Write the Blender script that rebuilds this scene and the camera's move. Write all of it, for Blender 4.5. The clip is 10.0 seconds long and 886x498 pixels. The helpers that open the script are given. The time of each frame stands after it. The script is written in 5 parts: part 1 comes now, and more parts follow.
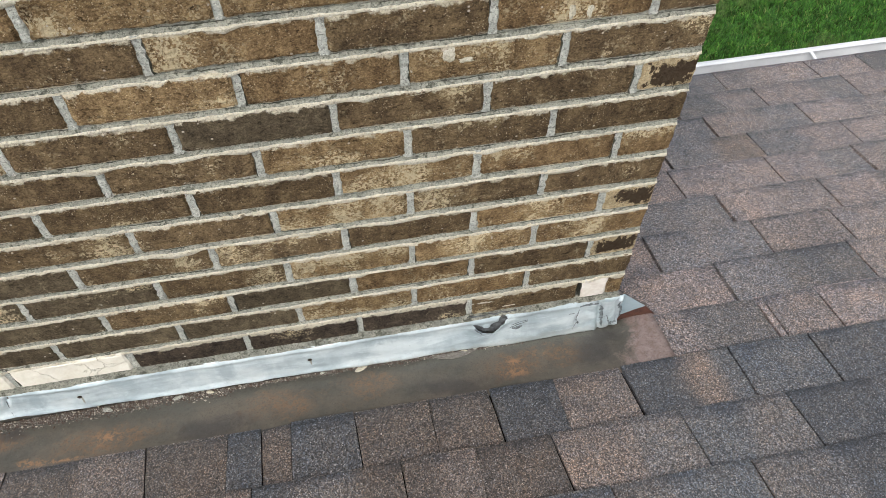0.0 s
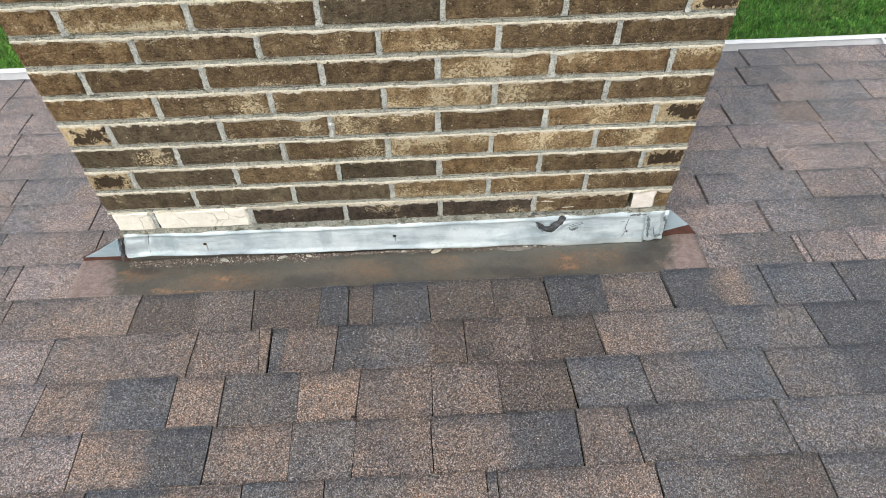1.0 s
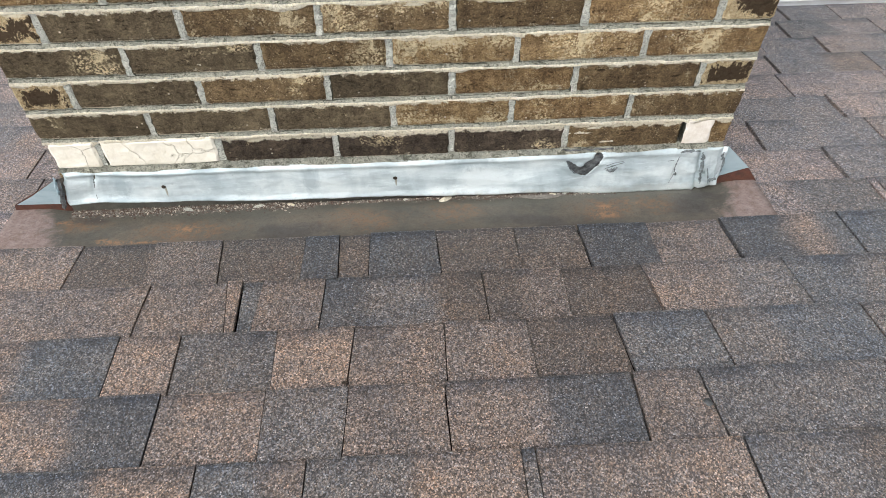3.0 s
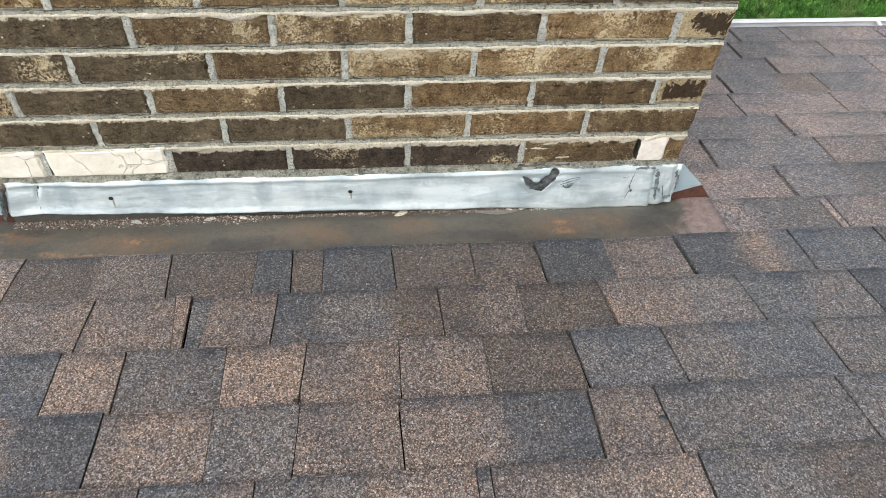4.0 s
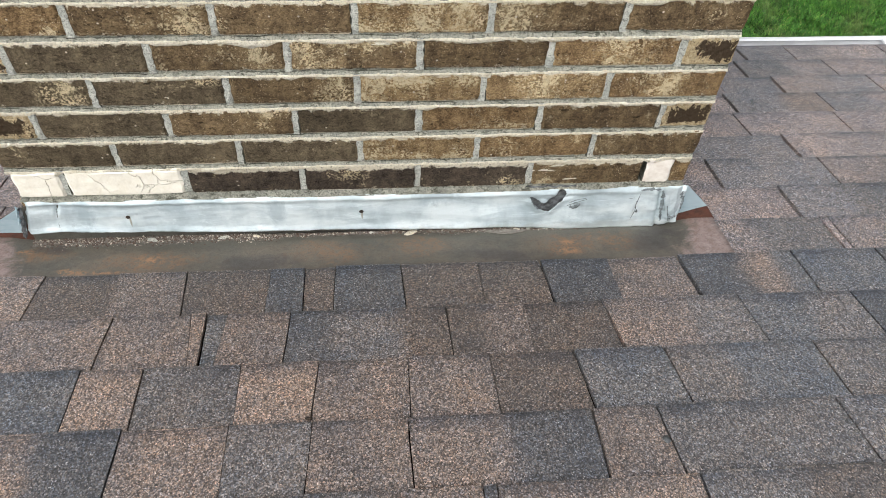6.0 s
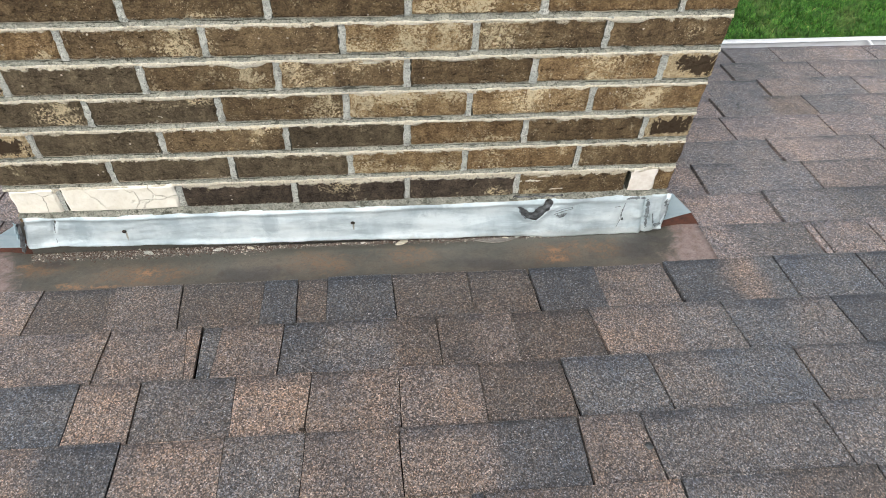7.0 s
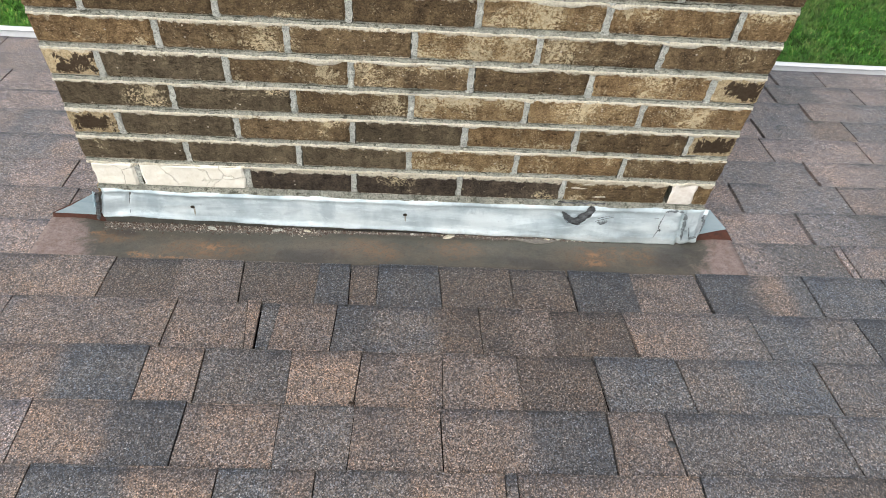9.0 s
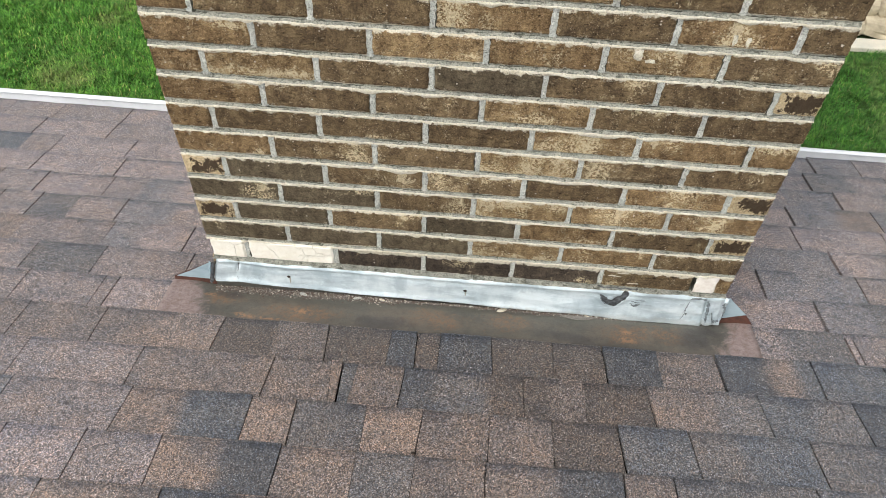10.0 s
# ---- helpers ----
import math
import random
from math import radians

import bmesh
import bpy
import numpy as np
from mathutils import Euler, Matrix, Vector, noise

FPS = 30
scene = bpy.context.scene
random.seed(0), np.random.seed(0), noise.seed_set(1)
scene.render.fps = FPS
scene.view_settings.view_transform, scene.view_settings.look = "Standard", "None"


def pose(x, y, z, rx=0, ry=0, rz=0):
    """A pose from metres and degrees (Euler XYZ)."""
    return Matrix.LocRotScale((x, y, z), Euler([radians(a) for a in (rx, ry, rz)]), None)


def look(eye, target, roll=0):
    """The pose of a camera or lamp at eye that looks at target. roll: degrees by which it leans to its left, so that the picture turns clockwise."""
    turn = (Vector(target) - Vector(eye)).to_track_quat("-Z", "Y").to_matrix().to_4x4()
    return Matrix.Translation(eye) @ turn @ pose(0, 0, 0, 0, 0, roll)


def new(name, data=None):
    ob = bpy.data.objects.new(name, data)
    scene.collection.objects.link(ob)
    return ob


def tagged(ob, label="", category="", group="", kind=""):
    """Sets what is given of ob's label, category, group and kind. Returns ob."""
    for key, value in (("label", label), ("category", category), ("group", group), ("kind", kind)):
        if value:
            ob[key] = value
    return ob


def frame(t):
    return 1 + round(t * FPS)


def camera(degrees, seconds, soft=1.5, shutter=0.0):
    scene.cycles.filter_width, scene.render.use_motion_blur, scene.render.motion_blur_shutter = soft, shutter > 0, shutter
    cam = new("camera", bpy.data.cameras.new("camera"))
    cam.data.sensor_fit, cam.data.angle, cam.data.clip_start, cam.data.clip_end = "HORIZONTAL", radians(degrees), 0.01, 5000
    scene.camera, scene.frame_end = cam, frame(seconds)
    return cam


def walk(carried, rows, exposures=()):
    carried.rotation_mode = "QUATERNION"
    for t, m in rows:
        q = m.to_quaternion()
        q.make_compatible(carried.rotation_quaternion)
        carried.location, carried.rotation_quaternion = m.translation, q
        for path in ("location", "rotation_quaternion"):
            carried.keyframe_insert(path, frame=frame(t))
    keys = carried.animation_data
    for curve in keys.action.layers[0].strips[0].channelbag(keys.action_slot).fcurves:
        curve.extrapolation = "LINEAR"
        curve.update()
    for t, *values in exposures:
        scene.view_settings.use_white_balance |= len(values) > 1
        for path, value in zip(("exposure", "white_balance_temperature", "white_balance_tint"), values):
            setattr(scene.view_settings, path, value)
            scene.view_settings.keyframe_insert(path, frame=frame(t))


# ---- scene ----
cam = camera(55.9, 10.0, soft=0.55)
PATH = [
    (0, (0.71, -0.754, 1.299), (0.927, 0.349, -0.355), 0.6),
    (0.2, (0.655, -0.833, 1.324), (0.840, 0.273, -0.334), 0.7),
    (0.5, (0.641, -0.922, 1.381), (0.761, 0.196, -0.273), -0.3),
    (0.7, (0.663, -0.996, 1.399), (0.725, 0.130, -0.267), -0.4),
    (1, (0.664, -1.072, 1.411), (0.713, 0.038, -0.252), -0.5),
    (1.2, (0.651, -1.080, 1.392), (0.683, 0.054, -0.316), -1.3),
    (1.5, (0.611, -1.057, 1.235), (0.609, 0.05, -0.43), -2.0),
    (2, (0.565, -1.038, 1.097), (0.574, 0.105, -0.544), -0.9),
    (2.5, (0.573, -1.043, 1.072), (0.601, 0.123, -0.553), -0.6),
    (3, (0.626, -1.022, 1.042), (0.703, 0.156, -0.572), 0.5),
    (3.2, (0.648, -1.016, 1.028), (0.772, 0.164, -0.582), 2.1),
    (4.3, (0.609, -1.013, 1.03), (0.791, 0.191, -0.557), 4.8),
    (4.5, (0.596, -1.015, 1.035), (0.768, 0.189, -0.553), 4.8),
    (5, (0.593, -1.016, 1.033), (0.739, 0.194, -0.553), 4.2),
    (5.5, (0.612, -1.012, 1.031), (0.763, 0.2, -0.552), 4.2),
    (6, (0.625, -1.015, 1.065), (0.789, 0.202, -0.514), 4.3),
    (6.2, (0.639, -1.029, 1.108), (0.812, 0.19, -0.467), 4.5),
    (7.3, (0.637, -1.010, 1.111), (0.802, 0.190, -0.480), 3.7),
    (7.5, (0.627, -1.013, 1.108), (0.789, 0.186, -0.484), 3.8),
    (8, (0.609, -1.012, 1.126), (0.777, 0.176, -0.474), 4.5),
    (8.5, (0.589, -1.035, 1.123), (0.768, 0.156, -0.475), 6.6),
    (8.8, (0.590, -1.055, 1.163), (0.730, 0.139, -0.438), 6.7),
    (9, (0.588, -1.063, 1.188), (0.7, 0.128, -0.414), 6.2),
    (9.5, (0.561, -1.131, 1.369), (0.607, 0.051, -0.244), 4.1),
    (10, (0.594, -1.164, 1.483), (0.543, 0.081, -0.081), 2.6),
]
walk(cam, [(t, look(eye, target, roll)) for t, eye, target, roll in PATH], exposures=[(0, 0.74), (0.5, 0.86), (1, 0.92), (3, 0.9), (10, 0.9)])

# ---- light ----
world = bpy.data.worlds.new("overcast_sky")
scene.world = world
world.use_nodes = True
wn, wl = world.node_tree.nodes, world.node_tree.links
sky = wn.new("ShaderNodeTexSky")
sky.sky_type = 'NISHITA'
sky.sun_disc = False
SUN_EL, SUN_AZ = radians(52), radians(212)
sky.sun_elevation, sky.sun_rotation = SUN_EL, SUN_AZ
sky.dust_density = 3.0
veil = wn.new("ShaderNodeHueSaturation")          # cloud cover greys the blue of the sky
veil.inputs["Saturation"].default_value = 0.30
wl.new(sky.outputs[0], veil.inputs["Color"])
wl.new(veil.outputs[0], wn["Background"].inputs[0])
wn["Background"].inputs[1].default_value = 0.15
sun_data = bpy.data.lights.new("sun", 'SUN')
sun_data.energy, sun_data.angle, sun_data.color = 1.15, radians(28), (1.0, 0.985, 0.96)
sun = new("sun", sun_data)
sun.matrix_world = look((math.sin(SUN_AZ) * math.cos(SUN_EL) * 20, math.cos(SUN_AZ) * math.cos(SUN_EL) * 20, math.sin(SUN_EL) * 20), (0, 0, 0))

# ---- materials ----


class Mat:
    """A node material with short helpers; all patterns run in world metres."""

    def __init__(self, name, rough=0.8, metal=0.0, spec=0.3):
        self.m = bpy.data.materials.new(name)
        self.m.use_nodes = True
        self.n, self.l = self.m.node_tree.nodes, self.m.node_tree.links
        self.b = self.n["Principled BSDF"]
        self.b.inputs["Roughness"].default_value = rough
        self.b.inputs["Metallic"].default_value = metal
        self.b.inputs["Specular IOR Level"].default_value = spec
        self.pos = self.n.new("ShaderNodeNewGeometry").outputs["Position"]

    def put(self, socket, value):
        if isinstance(value, (int, float)):
            socket.default_value = value
        elif isinstance(value, tuple):
            socket.default_value = (*value, 1) if len(value) == 3 and socket.type == 'RGBA' else value
        else:
            self.l.new(value, socket)

    def stretch(self, sx, sy, sz):
        v = self.n.new("ShaderNodeVectorMath")
        v.operation = 'MULTIPLY'
        self.l.new(self.pos, v.inputs[0])
        v.inputs[1].default_value = (sx, sy, sz)
        return v.outputs[0]

    def shift(self, amount):
        """World position moved by each object's own random amount."""
        v = self.n.new("ShaderNodeVectorMath")
        v.operation = 'MULTIPLY_ADD'
        self.l.new(self.n.new("ShaderNodeObjectInfo").outputs["Random"], v.inputs[0])
        v.inputs[1].default_value = (amount, amount * 0.7, amount * 1.3)
        self.l.new(self.pos, v.inputs[2])
        return v.outputs[0]

    def tall(self, vec, across, along):
        """Scales a vector so that patterns come out stretched upright."""
        v = self.n.new("ShaderNodeVectorMath")
        v.operation = 'MULTIPLY'
        self.l.new(vec, v.inputs[0])
        v.inputs[1].default_value = (across, across, along)
        return v.outputs[0]

    def noise(self, scale, detail=4.0, rough=0.55, vec=None, distort=0.0):
        t = self.n.new("ShaderNodeTexNoise")
        self.l.new(vec or self.pos, t.inputs["Vector"])
        t.inputs["Scale"].default_value, t.inputs["Detail"].default_value = scale, detail
        t.inputs["Roughness"].default_value, t.inputs["Distortion"].default_value = rough, distort
        return t.outputs["Fac"]

    def cells(self, scale, vec=None, feature='F1', out="Color"):
        t = self.n.new("ShaderNodeTexVoronoi")
        t.feature = feature
        self.l.new(vec or self.pos, t.inputs["Vector"])
        t.inputs["Scale"].default_value = scale
        return t.outputs[out]

    def split(self, colour, i=0):
        s = self.n.new("ShaderNodeSeparateColor")
        self.l.new(colour, s.inputs[0])
        return s.outputs[i]

    def ramp(self, fac, *stops, ease='LINEAR'):
        r = self.n.new("ShaderNodeValToRGB")
        r.color_ramp.interpolation = ease
        els = r.color_ramp.elements
        while len(els) < len(stops):
            els.new(0.5)
        for e, (p, c) in zip(els, stops):
            e.position = p
            e.color = (c, c, c, 1) if isinstance(c, (int, float)) else (*c, 1)
        self.l.new(fac, r.inputs[0])
        return r.outputs[0]

    def mix(self, fac, a, b, mode='MIX'):
        x = self.n.new("ShaderNodeMix")
        x.data_type, x.blend_type = 'RGBA', mode
        self.put(x.inputs[0], fac)
        self.put(x.inputs[6], a)
        self.put(x.inputs[7], b)
        return x.outputs[2]

    def math(self, op, a, b=0.0):
        x = self.n.new("ShaderNodeMath")
        x.operation = op
        self.put(x.inputs[0], a)
        self.put(x.inputs[1], b)
        return x.outputs[0]

    def random(self):
        return self.n.new("ShaderNodeObjectInfo").outputs["Random"]

    def bump(self, height, strength, distance):
        b = self.n.new("ShaderNodeBump")
        b.inputs["Strength"].default_value, b.inputs["Distance"].default_value = strength, distance
        self.l.new(height, b.inputs["Height"])
        self.l.new(b.outputs[0], self.b.inputs["Normal"])

    def done(self, colour):
        self.put(self.b.inputs["Base Color"], colour)
        return self.m


def brick_material(name, dark, mid, tan, tan_amount, cream_amount, blotch=False):
    """Sand-faced brick: grains of several colours in drifting proportions, cream crumbs, old mortar on the upper arris."""
    a = Mat(name, 0.95, 0, 0.05)
    p = a.shift(7.0)
    local = a.n.new("ShaderNodeTexCoord").outputs["Object"]
    lz = a.n.new("ShaderNodeSeparateXYZ")
    a.l.new(local, lz.inputs[0])
    lz_course = a.math('FLOORED_MODULO', lz.outputs[2], 0.0677)          # height within the brick's own course
    grain = a.math('ADD', a.math('MULTIPLY', a.split(a.cells(520, p)), 0.26), a.math('MULTIPLY', a.split(a.cells(950, p)), 0.16))
    drag = a.noise(1.0, 6, 0.72, a.tall(p, 78, 120), 0.8)               # wrinkles where the clay was dragged
    grain = a.math('ADD', grain, a.math('ADD', a.math('MULTIPLY', a.math('SUBTRACT', drag, 0.5), 0.55), 0.125))
    drift = a.math('MULTIPLY', a.math('SUBTRACT', a.noise(1.0, 6, 0.68, a.tall(p, 42, 22), 0.3), 0.5), 1.15)
    spot = a.n.new("ShaderNodeAttribute")                              # where the face has flaked and kept old lime
    spot.attribute_name = "cream"
    cream = spot.outputs["Fac"]
    k = a.math('ADD', a.math('ADD', grain, drift), a.math('ADD', a.math('MULTIPLY', cream, 0.11), tan_amount))
    c = a.ramp(k, (0.0, tuple(v * 0.6 for v in dark)), (0.12, dark), (0.34, mid), (0.62, tan), (0.90, tuple(v * 1.3 for v in tan)), ease='LINEAR')
    pits = a.ramp(a.noise(1.0, 6, 0.8, a.tall(p, 75, 150), 0.5), (0.585, 0.0), (0.63, 0.85))
    c = a.mix(pits, c, tuple(v * 0.3 for v in dark))
    sown = a.math('ADD', a.math('ADD', a.split(a.cells(560, p), 2), a.math('MULTIPLY', cream, 0.22)), a.math('MULTIPLY', a.math('SUBTRACT', a.noise(1.0, 5, 0.7, a.tall(p, 34, 20), 0.4), 0.5), 1.5))
    dots = a.ramp(a.math('ADD', a.cells(560, p, 'F1', "Distance"), a.math('MULTIPLY', a.math('SUBTRACT', a.noise(900, 2), 0.5), 1.1)), (0.30, 1.0), (0.50, 0.0))
    c = a.mix(a.math('MULTIPLY', a.ramp(sown, (0.95 - tan_amount * 2.2, 0.0), (1.05 - tan_amount * 2.2, 0.9)), dots), c, (0.70, 0.58, 0.38))
    crumbs = a.ramp(a.math('ADD', a.math('MULTIPLY', a.split(a.cells(330, p), 1), 0.35), a.math('ADD', a.math('MULTIPLY', cream, 0.045), a.noise(1.0, 7, 0.8, a.tall(p, 230, 170), 0.6))), (0.715, 0.0), (0.765, 1.0))
    flakes = a.math('MULTIPLY', a.ramp(a.math('ADD', a.noise(15, 4, 0.65, p), a.math('MULTIPLY', cream, 0.19)), (0.560 - cream_amount, 0.0), (0.70 - cream_amount, 1.0)), crumbs)
    c = a.mix(flakes, c, (0.72, 0.60, 0.38))
    solid = a.math('ADD', a.noise(1.0, 6, 0.72, a.tall(p, 48, 34), 0.5), a.math('ADD', a.math('MULTIPLY', cream, 0.17), cream_amount * 0.4))
    worn = a.ramp(a.noise(1.0, 6, 0.8, a.tall(p, 260, 210), 0.4), (0.40, 0.10), (0.54, 0.95))
    c = a.mix(a.math('MULTIPLY', a.ramp(solid, (0.680, 0.0), (0.710, 1.0)), worn), c, (0.74, 0.63, 0.41))
    rim = a.math('ADD', lz_course, a.math('MULTIPLY', a.math('SUBTRACT', a.noise(40, 6, 0.7), 0.5), 0.040))
    c = a.mix(a.math('MULTIPLY', a.ramp(rim, (0.0520, 0.0), (0.0540, 0.95)), a.ramp(a.noise(190, 5, 0.8), (0.36, 0.35), (0.48, 1.0))), c, (0.80, 0.73, 0.57))
    foot = a.math('ADD', lz_course, a.math('MULTIPLY', a.math('SUBTRACT', a.noise(43, 6, 0.7, p), 0.5), 0.044))
    c = a.mix(a.math('MULTIPLY', a.ramp(foot, (0.0010, 0.9), (0.0030, 0.0)), crumbs), c, (0.60, 0.53, 0.40))
    if blotch:
        d = a.n.new("ShaderNodeVectorMath")
        d.operation = 'MULTIPLY_ADD'
        a.l.new(local, d.inputs[0])
        d.inputs[1].default_value, d.inputs[2].default_value = (25, 0, 46), (-1.15, 0, -1.25)
        e = a.n.new("ShaderNodeSeparateXYZ")
        a.l.new(d.outputs[0], e.inputs[0])
        away = a.math('MAXIMUM', a.math('ABSOLUTE', e.outputs[0]), a.math('ABSOLUTE', e.outputs[2]))
        ragged = a.math('ADD', a.noise(26, 5, 0.7, p, 0.5), a.math('MULTIPLY', a.noise(1.0, 5, 0.8, a.tall(p, 130, 60), 0.6), 0.8))
        q = a.math('ADD', away, a.math('MULTIPLY', a.math('SUBTRACT', ragged, 0.9), 2.4))
        c = a.mix(a.ramp(a.math('DIVIDE', q, 3.0), (0.255, 0.94), (0.290, 0.0)), c, (0.055, 0.036, 0.024))
    specks = a.ramp(a.cells(95, p, 'F1', "Distance"), (0.12, 1.0), (0.20, 0.0))
    some = a.ramp(a.split(a.cells(95, p)), (0.93, 0.0), (0.95, 1.0))
    c = a.mix(a.math('MULTIPLY', specks, some), c, (0.70, 0.62, 0.50))
    c = a.mix(1.0, c, a.ramp(a.random(), (0.0, 0.86), (1.0, 1.18)), 'MULTIPLY')
    relief = a.math('ADD', a.noise(240, 6, 0.75), a.math('MULTIPLY', a.noise(50, 6, 0.7), 1.2))
    a.bump(a.math('ADD', relief, a.math('SUBTRACT', a.math('MULTIPLY', drag, 2.2), a.math('MULTIPLY', pits, 0.5))), 1.0, 0.0065)
    return a.done(c)


BRICK = {
    "K": brick_material("brick_near_black", (0.062, 0.049, 0.038), (0.102, 0.081, 0.062), (0.182, 0.142, 0.100), -0.05, -0.05),
    "G": brick_material("brick_dark_olive", (0.090, 0.071, 0.047), (0.146, 0.116, 0.075), (0.245, 0.193, 0.120), -0.03, -0.05),
    "D": brick_material("brick_dark_brown", (0.108, 0.076, 0.045), (0.186, 0.132, 0.074), (0.340, 0.243, 0.132), -0.02, -0.02),
    "B": brick_material("brick_brown", (0.128, 0.084, 0.045), (0.245, 0.162, 0.083), (0.460, 0.318, 0.164), 0.00, 0.00),
    "T": brick_material("brick_tan", (0.132, 0.088, 0.047), (0.262, 0.177, 0.091), (0.490, 0.348, 0.183), 0.04, 0.04),
    "H": brick_material("brick_cream_flaked", (0.165, 0.113, 0.063), (0.430, 0.315, 0.177), (0.640, 0.510, 0.305), 0.16, 0.26, True),
}


def cracked_paint():
    a = Mat("cracked_cream_paint", 0.65, 0, 0.35)
    wob = a.n.new("ShaderNodeVectorMath")
    wob.operation = 'MULTIPLY_ADD'
    t = a.n.new("ShaderNodeTexNoise")
    t.inputs["Scale"].default_value, t.inputs["Detail"].default_value = 45, 5
    a.l.new(a.pos, t.inputs["Vector"])
    a.l.new(t.outputs["Color"], wob.inputs[0])
    wob.inputs[1].default_value = (0.025, 0.025, 0.025)
    a.l.new(a.pos, wob.inputs[2])
    edge = a.cells(12, wob.outputs[0], 'DISTANCE_TO_EDGE', "Distance")
    crack = a.ramp(edge, (0.003, 1.0), (0.009, 0.0))
    c = a.mix(a.ramp(a.noise(45, 5, 0.7), (0.35, 0.0), (0.7, 1.0)), (0.77, 0.74, 0.645), (0.69, 0.645, 0.53))
    ripple = a.noise(1.0, 4, 0.6, a.stretch(30, 30, 170), 0.5)
    c = a.mix(a.ramp(ripple, (0.36, 0.03), (0.50, 0.0)), c, (0.50, 0.45, 0.33))
    c = a.mix(a.math('MULTIPLY', crack, a.ramp(a.noise(14, 3), (0.48, 0.0), (0.58, 0.8))), c, (0.26, 0.21, 0.14))
    c = a.mix(a.ramp(a.noise(160, 5, 0.8), (0.58, 0.0), (0.70, 0.5)), c, (0.52, 0.45, 0.33))
    a.bump(a.math('ADD', a.math('MULTIPLY', ripple, 0.08), a.math('ADD', a.noise(30, 4), a.math('MULTIPLY', crack, -0.6))), 0.9, 0.004)
    return a.done(c)


def mortar_material(name, a_col, b_col, c_col, dirt=0.66):
    """Sandy mortar: two drifting tones, dark sand, pale crumbs, pits and grimy hair cracks."""
    a = Mat(name, 0.95, 0, 0.15)
    c = a.mix(a.ramp(a.noise(30, 6, 0.75), (0.42, 0.0), (0.58, 1.0)), a_col, b_col)
    c = a.mix(a.ramp(a.noise(300, 4, 0.8), (0.50, 0.0), (0.60, 0.85)), c, c_col)
    c = a.mix(a.ramp(a.noise(420, 3, 0.8, a.stretch(1, 1.3, 0.9)), (0.57, 0.0), (0.64, 0.8)), c, (min(0.9, a_col[0] * 1.8), min(0.87, a_col[1] * 1.8), min(0.8, a_col[2] * 1.8)))
    c = a.mix(a.ramp(a.noise(1.0, 7, 0.8, a.stretch(60, 60, 130), 0.5), (dirt - 0.06, 0.0), (dirt, 0.85)), c, (0.075, 0.078, 0.058))
    a.bump(a.math('ADD', a.noise(330, 5, 0.8), a.math('MULTIPLY', a.noise(90, 5, 0.7), 2.4)), 1.0, 0.0048)
    return a.done(c)


CREAM = cracked_paint()
MORTAR = mortar_material("grey_mortar", (0.52, 0.540, 0.490), (0.68, 0.685, 0.610), (0.25, 0.258, 0.22), 0.64)
SMEAR = mortar_material("cream_mortar_smear", (0.90, 0.85, 0.70), (0.78, 0.72, 0.56), (0.58, 0.52, 0.39), 0.69)
# bed mortar: grime, and the shade under each brick put into its colour
BED = mortar_material("grimy_shaded_bed_mortar", (0.34, 0.342, 0.285), (0.52, 0.505, 0.410), (0.15, 0.152, 0.122), 0.60)
OLD_POINTING = mortar_material("weathered_grey_pointing", (0.26, 0.265, 0.225), (0.42, 0.41, 0.34), (0.10, 0.102, 0.083), 0.59)
# near-dark colour that stands in for the shade inside cracks and gaps
CRACK_SHADE = mortar_material("painted_mortar_crack_shade", (0.075, 0.078, 0.058), (0.15, 0.15, 0.12), (0.04, 0.04, 0.03), 0.6)


